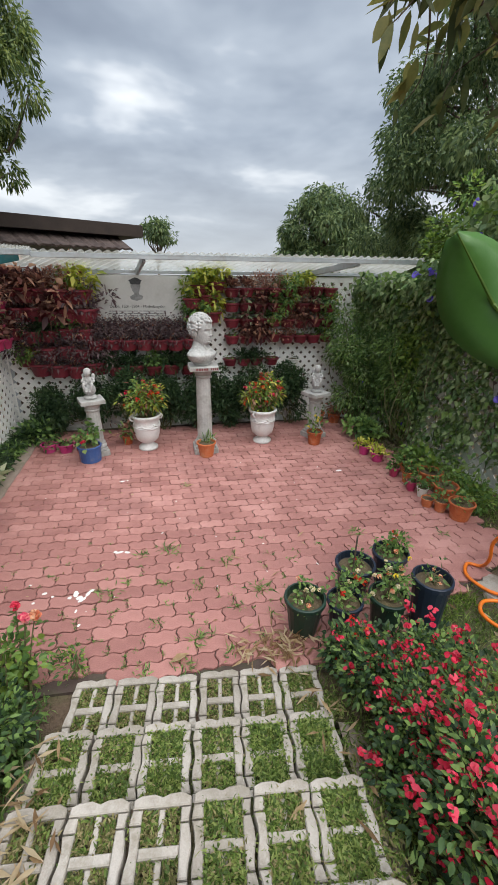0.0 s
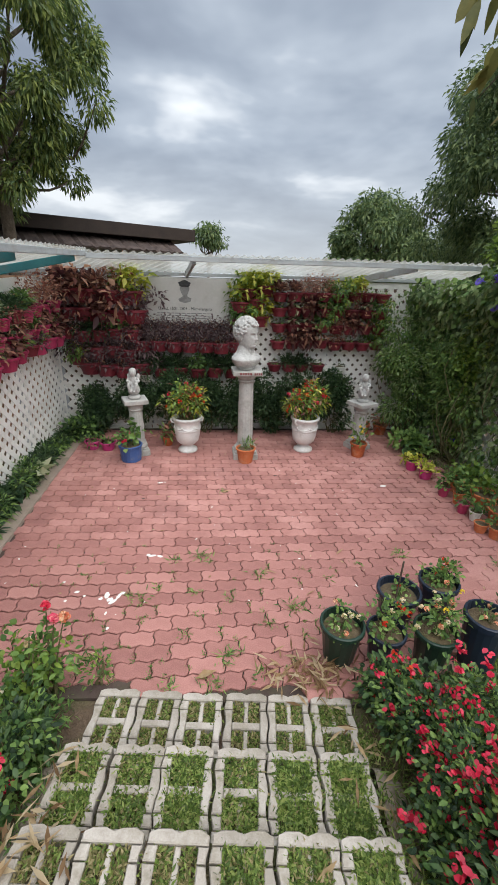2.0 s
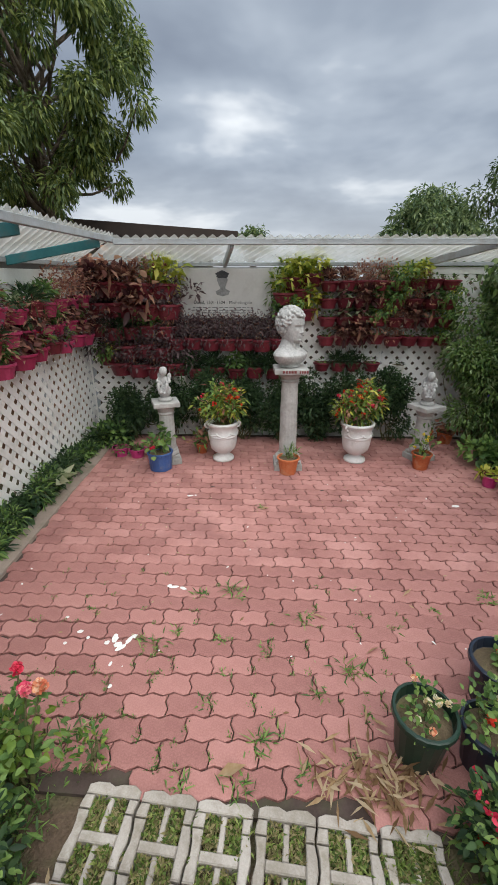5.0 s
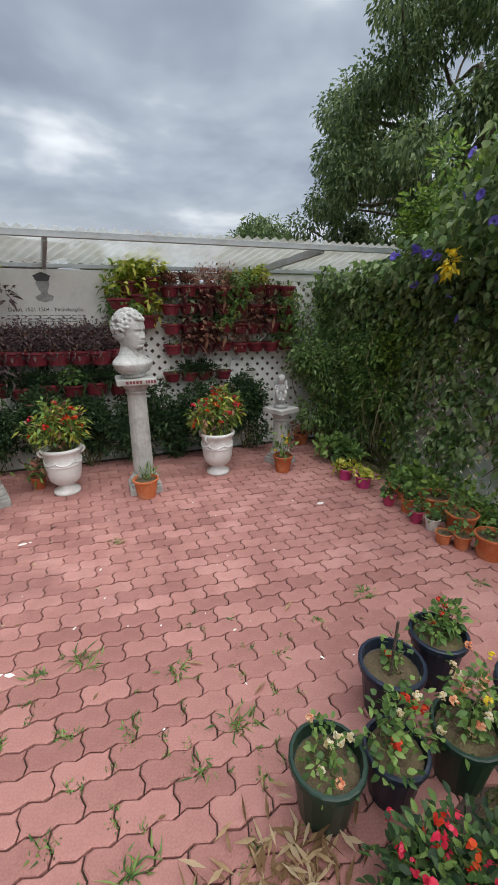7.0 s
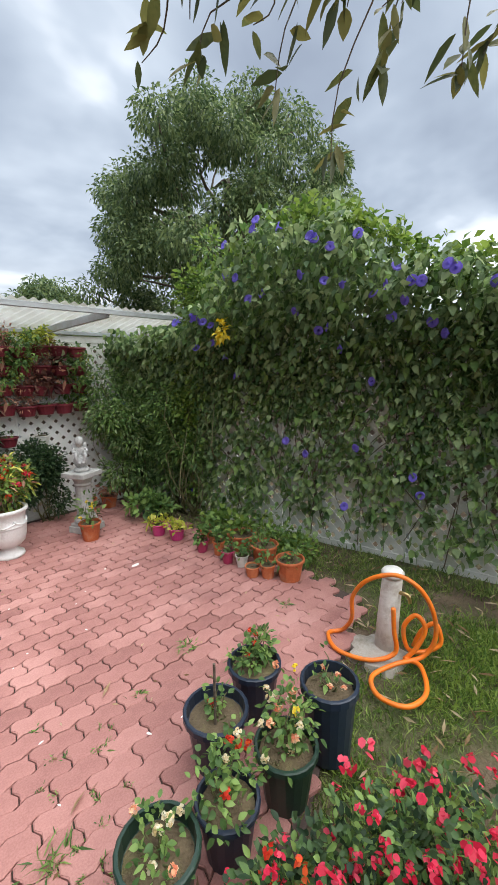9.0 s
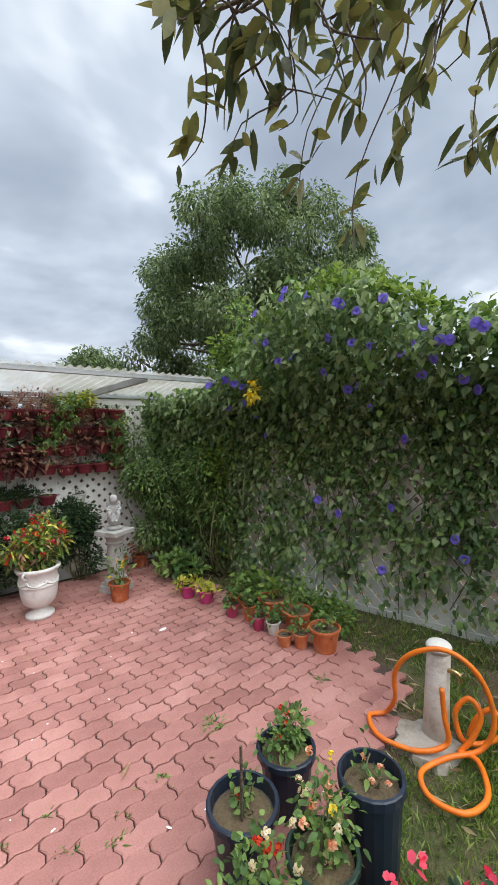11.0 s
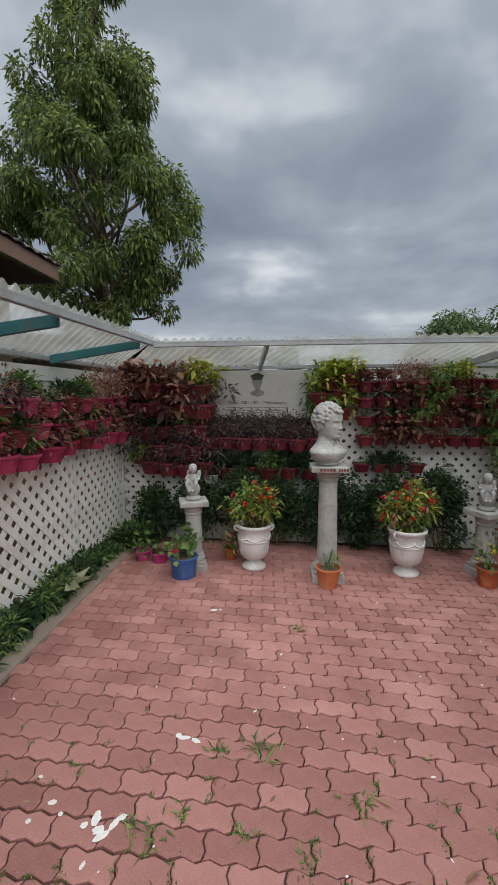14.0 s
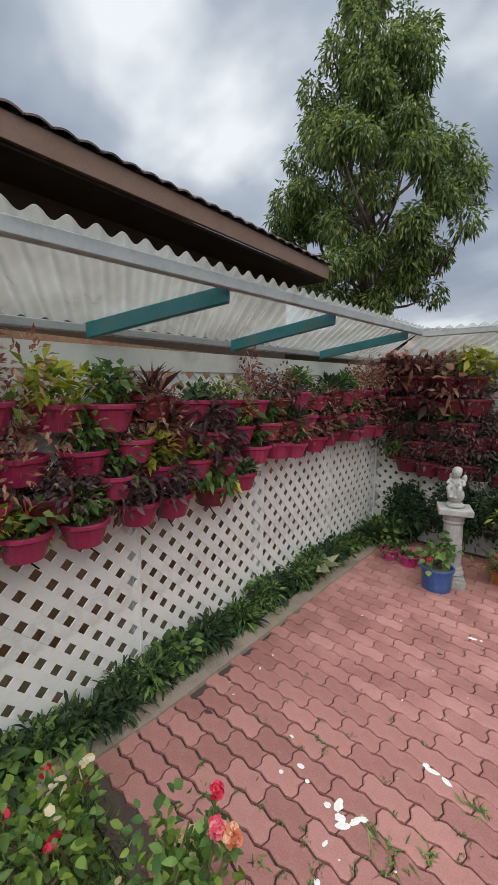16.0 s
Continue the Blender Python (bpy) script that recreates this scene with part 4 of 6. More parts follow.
POT_ROW = "pots along the paving edge"
for x, y, r, h, mat, label, fol, blo, hgt in (
        (2.38, 5.99, 0.075, 0.12, PINK, "pink plastic pot with yellow-leaved seedling", [(50, 0.06, 0.035, YELLOW, 0.4)], [], 0.08),
        (2.44, 5.77, 0.08, 0.12, PINK, "pink plastic pot with yellow-green seedling", [(60, 0.06, 0.035, YELLOW, 0.4)], [], 0.08),
        (2.44, 5.38, 0.06, 0.11, MAGENTA, "magenta plastic pot with round-leaved plant", [(38, 0.05, 0.042, GREEN, 0.3)], [], 0.16),
        (2.62, 5.50, 0.09, 0.14, TERRACOTTA, "terracotta pot with round-leaved geranium", [(60, 0.055, 0.046, GREEN, 0.3)], [], 0.16),
        (2.50, 5.22, 0.055, 0.13, TERRACOTTA, "small terracotta pot with leafy plant", [(38, 0.05, 0.038, GREEN, 0.3)], [], 0.15),
        (2.45, 5.05, 0.055, 0.11, MAGENTA, "magenta plastic pot with small seedling", [(33, 0.042, 0.028, GREEN, 0.3)], [], 0.1),
        (2.49, 4.92, 0.055, 0.10, POT_WHITE, "white plastic pot with small green plant", [(38, 0.042, 0.032, GREEN, 0.3)], [], 0.1),
        (2.72, 5.16, 0.125, 0.15, TERRACOTTA, "wide terracotta pot with broad green leaves", [(60, 0.055, 0.046, FRESH, 0.3)], [], 0.18),
        (2.66, 4.82, 0.115, 0.17, TERRACOTTA, "round terracotta pot with leafy herb", [(71, 0.042, 0.028, GREEN, 0.3)], [], 0.16),
        (2.43, 4.74, 0.06, 0.09, TERRACOTTA, "small squat terracotta pot of dry soil", [], [], 0.05),
        (2.50, 4.64, 0.06, 0.11, TERRACOTTA, "small terracotta pot with green sprout", [(24, 0.042, 0.028, GREEN, 0.4)], [], 0.09),
        (2.60, 4.50, 0.11, 0.17, TERRACOTTA, "large terracotta pot with green herb", [(49, 0.042, 0.026, GREEN, 0.4)], [], 0.13),
        (2.62, 6.45, 0.15, 0.12, BOTTLE, "wide dark bowl pot with spreading foliage", [(260, 0.09, 0.05, GREEN, 0.3)], [], 0.16),
        (2.45, 7.18, 0.10, 0.15, TERRACOTTA, "terracotta pot beside the back fence", [(60, 0.07, 0.04, BRONZE, 0.3)], [], 0.12),
        (2.22, 7.22, 0.09, 0.15, TERRACOTTA, "terracotta pot with dry seedling by fence", [(22, 0.042, 0.03, GREEN, 0.3)], [], 0.12)):
    potted("potted_plant", label, (x, y, 0), r, h, mat, [(int(n * 1.2), ln, wd, m, up) for n, ln, wd, m, up in fol], blo, height=hgt * 0.8, group=POT_ROW, spread=r)
shrub("ground_plant", "broad-leaved green seedlings behind terracotta pots", (2.82, 5.5, 0), (0.12, 0.25, 0.11), 260, 0.06, 0.05, [GREEN, FRESH], 12, 0.08, 6)
shrub("ground_plant", "leafy green herbs growing beside terracotta pots", (2.92, 4.8, 0), (0.12, 0.32, 0.12), 700, 0.045, 0.028, [GREEN, FRESH], 14, 0.07, 8)

# pots in front of the statues
potted("potted_plant", "blue glazed pot with red-flowered geranium", (-0.90, 6.32, 0), 0.13, 0.20, BLUE, [(110, 0.06, 0.05, GREEN, 0.3)], [(3, 0.035, RED_PETAL)], height=0.2, taper=0.88, spread=0.1)
potted("potted_plant", "terracotta pot with thin weeds by pedestal", (0.45, 6.25, 0), 0.112, 0.18, TERRACOTTA, [(60, 0.09, 0.010, GREEN, 0.8)], [], height=0.10, spread=0.05)
potted("potted_plant", "terracotta pot with small yellow flowers", (1.87, 6.40, 0), 0.10, 0.18, TERRACOTTA, [(70, 0.06, 0.03, GREEN, 0.5)], [(5, 0.03, GOLD)], height=0.24, spread=0.08)
for x, y in ((-1.44, 6.66), (-1.24, 6.62), (-1.05, 6.66)):
    potted("potted_plant", "pink plastic pot with low red-green foliage", (x, y, 0), 0.09, 0.11, PINK, [(34, 0.05, 0.03, GREEN, 0.3), (20, 0.04, 0.03, WINE, 0.3)], [], height=0.05, group="pink pots on the paving", spread=0.08)
potted("potted_plant", "fallen-leaf coloured terracotta pot beside urn", (-0.52, 6.78, 0), 0.07, 0.12, TERRACOTTA, [(70, 0.08, 0.03, BRONZE, 0.4), (60, 0.08, 0.03, GREEN, 0.4)], [], height=0.16, spread=0.12)


# ---- pots hanging on the fences ----
def hanging_pot(name, label, mat, kind, r=0.104, h=0.108, thin=1.0):
    ob = thing(name, label, "hanging pot", (0, 0, -50))
    part("pot", lathe(pot_profile(r, h, 0.7, 0.2), 18), mat, ob)
    part("soil", lathe([(r * 0.86, h * 0.86), (r * 0.5, h * 0.9), (0.01, h * 0.88)], 12), POT_SOIL, ob)
    bm = bmesh.new()
    tube([(0, 0.0, h * 0.9), (0, r * 1.3, h * 0.95), (0, r * 1.5, h * 0.2)], 0.004, 5, bm)
    part("hook", bm, GREY_STEEL, ob)
    top = h * 0.88
    for count, ln, wd, m, spread, high, up in kind:
        count, spread, high = int(count * thin), spread * (0.55 + 0.45 * thin), high * (0.4 + 0.6 * thin)
        c = np.stack([rng.normal(size=7) * spread * 0.5, rng.normal(size=7) * spread * 0.4 - 0.02, top + high * rng.uniform(0.15, 1.0, 7)], 1)
        p, off = clumped(count, c, (spread * 0.33, spread * 0.33, high * 0.28))
        p[:, 2] = np.maximum(p[:, 2], top - 0.02)
        p[:, 1] = np.minimum(p[:, 1], r * 1.35)
        hang("leaves", leaf_mesh("leaves", p, off * 0.7 + (0, -0.15, up) + rng.normal(size=(count, 3)) * 0.3, ln, wd, m, 0.15, 0.3, "fine" if wd > 0.04 else "plain"), ob)
    return ob


def pot_kinds(plastic, thin):
  return {
    "coleus": hanging_pot("hanging_pot", "magenta hanging pot with wine-red coleus", plastic, [(130, 0.08, 0.05, WINE, 0.123, 0.163, 0.1), (60, 0.075, 0.045, BRONZE, 0.123, 0.163, 0.1)], thin=thin),
    "purple": hanging_pot("hanging_pot", "magenta hanging pot with dark purple foliage", plastic, [(323, 0.05, 0.022, PURPLE, 0.134, 0.163, 0.1)], thin=thin),
    "green": hanging_pot("hanging_pot", "magenta hanging pot with leafy green plant", plastic, [(187, 0.06, 0.03, GREEN, 0.123, 0.150, 0.2)], thin=thin),
    "lime": hanging_pot("hanging_pot", "magenta hanging pot with yellow-green foliage", plastic, [(153, 0.075, 0.04, YELLOW, 0.112, 0.150, 0.2), (68, 0.06, 0.03, FRESH, 0.123, 0.125, 0.2)], thin=thin),
    "bronze": hanging_pot("hanging_pot", "magenta hanging pot with bronze feathery foliage", plastic, [(374, 0.045, 0.016, BRONZE, 0.146, 0.250, 0.3)], thin=thin),
    "red": hanging_pot("hanging_pot", "magenta hanging pot with red flowers and foliage", plastic, [(136, 0.055, 0.035, GREEN, 0.123, 0.125, 0.1), (20, 0.05, 0.04, YELLOW, 0.1, 0.1, 0.1), (16, 0.03, 0.028, SCARLET, 0.1, 0.13, 0.3)], thin=thin),
    "spiky": hanging_pot("hanging_pot", "burgundy hanging pot with spiky dark rosette", BURGUNDY, [(46, 0.15, 0.030, WINE, 0.056, 0.075, 0.6), (46, 0.12, 0.024, BRONZE, 0.05, 0.06, 0.9)], thin=thin),
    "grassy": hanging_pot("hanging_pot", "burgundy hanging pot with grassy green plant", BURGUNDY, [(230, 0.12, 0.016, DEEP, 0.085, 0.095, 0.6)], thin=thin),
    "mauve": hanging_pot("hanging_pot", "burgundy hanging pot with fine mauve foliage", BURGUNDY, [(561, 0.035, 0.018, PURPLE, 0.168, 0.188, 0.1), (102, 0.03, 0.018, BRONZE, 0.168, 0.188, 0.1)], thin=thin),
    "caladium": hanging_pot("hanging_pot", "burgundy hanging pot with large mottled leaves", BURGUNDY, [(16, 0.15, 0.085, VARIEGATED, 0.06, 0.08, -0.1), (24, 0.11, 0.06, WINE, 0.09, 0.1, 0.1)], thin=thin),
    "bare": hanging_pot("hanging_pot", "burgundy hanging pot with sparse seedling", BURGUNDY, [(26, 0.05, 0.025, GREEN, 0.05, 0.06, 0.3)], thin=thin),
    "trailing": hanging_pot("hanging_pot", "burgundy hanging pot with trailing green foliage", BURGUNDY, [(255, 0.05, 0.028, GREEN, 0.146, 0.150, -0.2), (68, 0.05, 0.03, YELLOW, 0.112, 0.125, 0.1)], thin=thin),
    "fern": hanging_pot("hanging_pot", "magenta hanging pot with silvery succulent rosette", plastic, [(119, 0.07, 0.03, VARIEGATED, 0.067, 0.075, 0.5), (68, 0.06, 0.03, DEEP, 0.090, 0.075, 0.3)], thin=thin),
  }


POT_KINDS = pot_kinds(MAGENTA, 0.8)
NORTH_KINDS = pot_kinds(BURGUNDY, 1.0)


def put_pot(kind, x, y, z, turn=0.0, size=1.0, group=""):
    src = (NORTH_KINDS if group == NORTH else POT_KINDS)[kind]
    m = pose(x, y, z, 0, 0, turn + rng.uniform(-12, 12))
    ob = copy_thing(src, m)
    ob.scale = (size,) * 3
    if group:
        ob["group"] = group
    return ob


NORTH = "pots hanging on the back fence"
WEST_ROWS = [(1.63, ["green", "fern", "grassy", "green", "bronze", "bronze", "bronze", "lime", "green", "spiky", "fern", "red", "bronze", "mauve"]),
             (1.45, ["red", "green", "grassy", "bronze", "fern", "bronze", "green", "coleus", "green", "bronze", "green", "bronze", "spiky", "purple"]),
             (1.275, ["green", "lime", "red", "purple", "green", "bronze", "green", "coleus", "red", "mauve", "green", "coleus", "bronze", "mauve"]),
             (1.11, ["purple", "trailing", "fern", "red", "green", "lime", "red", "green", "purple"])]
for j, (z, kinds) in enumerate(WEST_ROWS):
    for k in range(22):
        y = 1.55 + 0.275 * k + 0.13 * (j % 2) + rng.uniform(-0.03, 0.03)
        if y > (5.0 if j == 3 else 7.2):
            continue
        kind = kinds[(k + 3 * j) % len(kinds)]
        hung = put_pot(kind, LEFT_X(y) + 0.14, y, z + rng.uniform(-0.025, 0.025) + 0.028 * (y - 4.5) - 0.125, 90, rng.uniform(1.04, 1.18) if j else rng.uniform(1.05, 1.2), "pots hanging on the west fence")
        if j == 3:
            part("support_rod", tube([(0, 0.06, 0.0), (0.10, 0.10, -0.11)], 0.004, 5), WOOD_DARK, hung, "dark bent hanger rod")

# left of the sign
for j, z in enumerate((1.72, 1.5, 1.28)):
    for k in range(5):
        x = -1.78 + 0.2 * k + 0.05 * (j % 2)
        put_pot(("coleus", "spiky", "spiky", "bronze", "lime")[k] if j == 0 else ("purple", "bronze", "coleus", "bronze", "purple")[k] if j == 1 else ("mauve", "grassy", "grassy", "green", "bronze")[k],
                x, 7.34, z - 0.04 + rng.uniform(-0.03, 0.03), 0, 1.55 if j < 2 else 1.35, NORTH)
for x, z in ((-1.45, 1.0), (-1.25, 1.02), (-1.05, 0.98), (-1.35, 0.78), (-1.12, 0.76), (-1.56, 0.80), (-0.92, 0.80)):
    put_pot("mauve", x, 7.36, z, 0, 1.5, NORTH)
put_pot("trailing", -1.72, 7.36, 0.92, 0, 1.0, NORTH)
# below the sign
for k in range(7):
    put_pot("mauve", -0.86 + 0.205 * k, 7.36, 1.11 + rng.uniform(-0.02, 0.02), 0, 1.3, NORTH)
for k in range(6):
    put_pot(("grassy", "grassy", "grassy", "green", "grassy", "grassy")[k], -0.86 + 0.235 * k, 7.37, 0.77 + rng.uniform(-0.015, 0.015), 0, 1.25, NORTH)
# croton right of the sign
for x, z, kind in ((0.42, 1.62, "lime"), (0.62, 1.66, "lime"), (0.52, 1.78, "lime"), (0.45, 1.4, "trailing"), (0.66, 1.45, "lime"), (0.72, 1.82, "lime")):
    put_pot(kind, x, 7.36, z, 0, 1.25, NORTH)
# right grid
GRID = ["spiky spiky bronze bronze trailing lime bare bare", "bare caladium coleus green trailing bronze caladium trailing", "bare caladium caladium trailing bronze coleus bare trailing", "bare coleus coleus bare bronze bare bare trailing"]
for j, (z, row) in enumerate(zip((1.78, 1.58, 1.38, 1.17), GRID)):
    for k, kind in enumerate(row.split()):
        put_pot(kind, 0.93 + 0.195 * k, 7.37, z + rng.uniform(-0.015, 0.015), 0, 1.02, NORTH)
for x, kind in ((0.9, "bare"), (1.1, "grassy"), (1.28, "grassy"), (1.5, "bare")):
    put_pot(kind, x, 7.37, 0.86, 0, 0.95, NORTH)
potted("hanging_pot", "pale hanging pot with dark soil on fence", (1.82, 7.36, 0.84), 0.09, 0.1, POT_WHITE, [(16, 0.04, 0.02, DEEP, 0.3)], [], height=0.04, group=NORTH)
for k in (0, 1):
    potted("hanging_pot", "pale hanging pot with grassy plant on fence", (-0.85 + 0.47 * k, 7.36, 0.70), 0.1, 0.1, POT_WHITE, [(60, 0.1, 0.014, DEEP, 0.7)], [], height=0.06, group=NORTH)
for src in (*POT_KINDS.values(), *NORTH_KINDS.values()):
    for o in (*src.children_recursive, src):
        bpy.data.objects.remove(o)


# ---- the sign ----
def words(text, size, mat, parent, at, name="lettering"):
    cu = bpy.data.curves.new(name, "FONT")
    cu.body, cu.size, cu.align_x, cu.extrude = text, size, "CENTER", 0.0008
    tmp = new("tmp", cu)
    me = bpy.data.meshes.new_from_object(tmp.evaluated_get(bpy.context.evaluated_depsgraph_get()))
    bpy.data.objects.remove(tmp)
    me.materials.clear()
    me.materials.append(mat)
    ob = hang(name, me, parent)
    ob.matrix_basis = pose(*at, 90, 0, 0)
    return ob


def flat_shape(name, outline, mat, parent, y, label=""):
    bm = bmesh.new()
    f = bm.faces.new([bm.verts.new((x, y, z)) for x, z in outline])
    ex = bmesh.ops.extrude_face_region(bm, geom=[f])
    bmesh.ops.translate(bm, verts=[v for v in ex["geom"] if isinstance(v, bmesh.types.BMVert)], vec=(0, -0.002, 0))
    bmesh.ops.recalc_face_normals(bm, faces=bm.faces)
    return part(name, bm, mat, parent, label)


def sign():
    ob = thing("sign", "pale grey sign panel with bust picture and lettering", "sign", (-0.30, 7.44, 1.745))
    bm = bmesh.new()
    box(bm, (-0.565, -0.012, -0.275), (0.565, 0.012, 0.275), 0.004)
    part("panel", bm, SIGN_FACE, ob)
    head = [(0.062 * math.cos(a) + 0.0, 0.085 * math.sin(a) + 0.14) for a in np.linspace(0, 2 * math.pi, 22, endpoint=False)]
    flat_shape("picture", [(x * (1.0 if z > 0.13 else 0.85), z) for x, z in head], SIGN_GREY, ob, -0.0125, "grey printed bust silhouette")
    curls = [(0.075 * math.cos(a) * (1 + 0.12 * math.sin(7 * a)), 0.04 * math.sin(a) * (1 + 0.12 * math.sin(5 * a)) + 0.205) for a in np.linspace(0, 2 * math.pi, 30, endpoint=False)]
    flat_shape("picture", curls, SIGN_INK, ob, -0.0148)
    flat_shape("picture", [(-0.025, 0.1), (0.03, 0.1), (0.035, 0.05), (0.085, 0.03), (0.07, -0.01), (0.0, -0.03), (-0.07, -0.01), (-0.085, 0.02), (-0.03, 0.05)], SIGN_GREY, ob, -0.0132)
    words("David, 1501-1504 - Michelangelo", 0.052, SIGN_INK, ob, (0, -0.0135, -0.115))
    for z, w in ((-0.155, 0.36), (-0.185, 0.36), (-0.215, 0.30)):
        x = -w
        k = 0
        while x < w - 0.02:
            ln = 0.03 + 0.05 * ((k * 37) % 10) / 10
            bm = bmesh.new()
            box(bm, (x, -0.0145, z - 0.005), (min(w, x + ln), -0.0125, z + 0.005))
            part("text_bar", bm, SIGN_GREY, ob)
            x += ln + 0.012
            k += 1
    for x in (-0.55, 0.55):
        for z in (-0.26, 0.26):
            bm = lathe([(0.008, 0), (0.007, 0.003), (0.002, 0.005)], 10)
            b = part("screw", bm, GREY_STEEL, ob)
            b.matrix_basis = pose(x, -0.012, z, 90, 0, 0)


sign()


# ---- statues, pedestals and urns ----
def blob(bm, centre, radii, turn=(0, 0, 0), sub=3):
    m = Matrix.LocRotScale(centre, Euler([radians(a) for a in turn]), radii)
    bmesh.ops.create_icosphere(bm, subdivisions=sub, radius=1.0, matrix=m)


def cast(name, label, bm, at, turn, mat, voxel, relax=2):
    """A solid cast figure: its lumps fused into one smooth skin."""
    me = bpy.data.meshes.new(name)
    bm.to_mesh(me)
    bm.free()
    me.materials.append(mat)
    ob = new(name, me)
    ob.matrix_basis = pose(*at, 0, 0, turn)
    r = ob.modifiers.new("fuse", "REMESH")
    r.mode, r.voxel_size, r.use_smooth_shade = "VOXEL", voxel, True
    s = ob.modifiers.new("relax", "SMOOTH")
    s.factor, s.iterations = 0.5, relax
    return tagged(ob, label, "statue")


def bust():
    # faces +x before it is turned; the head is a stack of slices with face forms raised on it
    bm = bmesh.new()
    hs = [0.225, 0.240, 0.252, 0.270, 0.300, 0.330, 0.355, 0.372, 0.400, 0.430, 0.452, 0.468, 0.478]
    fore = [0.040, 0.072, 0.080, 0.080, 0.084, 0.086, 0.087, 0.090, 0.088, 0.074, 0.052, 0.028, 0.004]
    back = [0.060, 0.062, 0.066, 0.074, 0.088, 0.102, 0.110, 0.113, 0.110, 0.094, 0.070, 0.040, 0.004]
    wide = [0.046, 0.050, 0.056, 0.064, 0.071, 0.075, 0.077, 0.079, 0.078, 0.068, 0.052, 0.030, 0.004]
    ridge = [(0.252, 0.0075, 0.011, 0.020), (0.2745, 0.0085, 0.0042, 0.017), (0.287, 0.0095, 0.004, 0.019), (0.309, 0.019, 0.008, 0.0105), (0.320, 0.014, 0.012, 0.008), (0.338, 0.009, 0.014, 0.0075), (0.356, 0.005, 0.012, 0.008), (0.2645, -0.005, 0.004, 0.02)]
    n, rings = 96, []
    for z in np.linspace(0.226, 0.477, 96):
        f, b, w = (float(np.interp(z, hs, v)) for v in (fore, back, wide))
        ring = []
        for k in range(n):
            a = 2 * math.pi * k / n
            c, s = math.cos(a), math.sin(a)
            x = (f if c > 0 else b) * math.copysign(abs(c) ** 0.86, c)
            y = w * math.copysign(abs(s) ** 0.92, s)
            if c > 0.2:
                for zc, amp, sz, sy in ridge:
                    x += amp * math.exp(-((z - zc) / sz) ** 2 - (y / sy) ** 2)
                for side in (-1, 1):
                    x -= 0.013 * math.exp(-((z - 0.347) / 0.010) ** 2 - ((y - 0.029 * side) / 0.015) ** 2)
                    x += 0.006 * math.exp(-((z - 0.346) / 0.006) ** 2 - ((y - 0.030 * side) / 0.009) ** 2)
                    x += 0.005 * math.exp(-((z - 0.363) / 0.006) ** 2 - ((y - 0.028 * side) / 0.022) ** 2)
                    x += 0.004 * math.exp(-((z - 0.318) / 0.014) ** 2 - ((y - 0.042 * side) / 0.014) ** 2)
                    x += 0.006 * math.exp(-((z - 0.304) / 0.005) ** 2 - ((y - 0.011 * side) / 0.006) ** 2)
            ring.append(bm.verts.new((x, y, z)))
        rings.append(ring)
    for p, q in zip(rings, rings[1:]):
        for k in range(n):
            bm.faces.new((p[k], p[(k + 1) % n], q[(k + 1) % n], q[k]))
    bm.faces.new(rings[0][::-1])
    bm.faces.new(rings[-1])
    for s in (-1, 1):
        blob(bm, (-0.014, 0.079 * s, 0.325), (0.018, 0.009, 0.028), (0, -12, 0))
    # curls
    g = np.random.default_rng(3)
    for _ in range(520):
        a, e = g.uniform(0, 2 * math.pi), g.uniform(-0.75, 1.5)
        d = Vector((math.cos(a) * math.cos(e), math.sin(a) * math.cos(e), math.sin(e)))
        p = Vector((-0.012, 0, 0.372)) + Vector((d.x * 0.110, d.y * 0.090, d.z * 0.114))
        if p.x > 0.045 and p.z < 0.418 or p.x > -0.015 and p.z < 0.352 or p.z < 0.29:
            continue
        blob(bm, p, (g.uniform(0.010, 0.020), g.uniform(0.009, 0.016), g.uniform(0.008, 0.013)), (g.uniform(0, 180), g.uniform(0, 180), 0), 1)
    # head size against the chest
    for v in bm.verts:
        v.co = Vector((v.co.x * 1.12, v.co.y * 1.12, 0.192 + (v.co.z - 0.226) * 1.1))
    # neck and the cut chest on its socle
    rings = []
    for z, cx, rx, ry in ((0.0, -0.010, 0.080, 0.090), (0.020, -0.010, 0.082, 0.096), (0.030, -0.008, 0.086, 0.112), (0.042, -0.006, 0.096, 0.132), (0.060, -0.004, 0.106, 0.154), (0.085, -0.002, 0.112, 0.168), (0.102, -0.004, 0.114, 0.176),
                          (0.118, -0.010, 0.106, 0.168), (0.138, -0.018, 0.092, 0.132), (0.160, -0.022, 0.080, 0.096), (0.185, -0.022, 0.072, 0.076), (0.215, -0.018, 0.068, 0.066), (0.250, -0.012, 0.066, 0.062), (0.300, -0.012, 0.062, 0.058)):
        rings.append([bm.verts.new((cx + rx * math.cos(2 * math.pi * k / 48), ry * math.sin(2 * math.pi * k / 48), z)) for k in range(48)])
    for p, q in zip(rings, rings[1:]):
        for k in range(48):
            bm.faces.new((p[k], p[(k + 1) % 48], q[(k + 1) % 48], q[k]))
    bm.faces.new(rings[0][::-1])
    bm.faces.new(rings[-1])
    for s in (-1, 1):
        tube([(0.020, 0.052 * s, 0.275), (0.045, 0.030 * s, 0.19), (0.060, 0.010 * s, 0.125)], [0.013, 0.014, 0.012], 10, bm)
    ob = cast("bust", "weathered white classical head bust on pedestal", bm, (0.45, 6.42, 1.08), -42, PLASTER, 0.0042, 1)
    ob.scale = (1.2, 1.2, 1.17)
    return ob


bust()


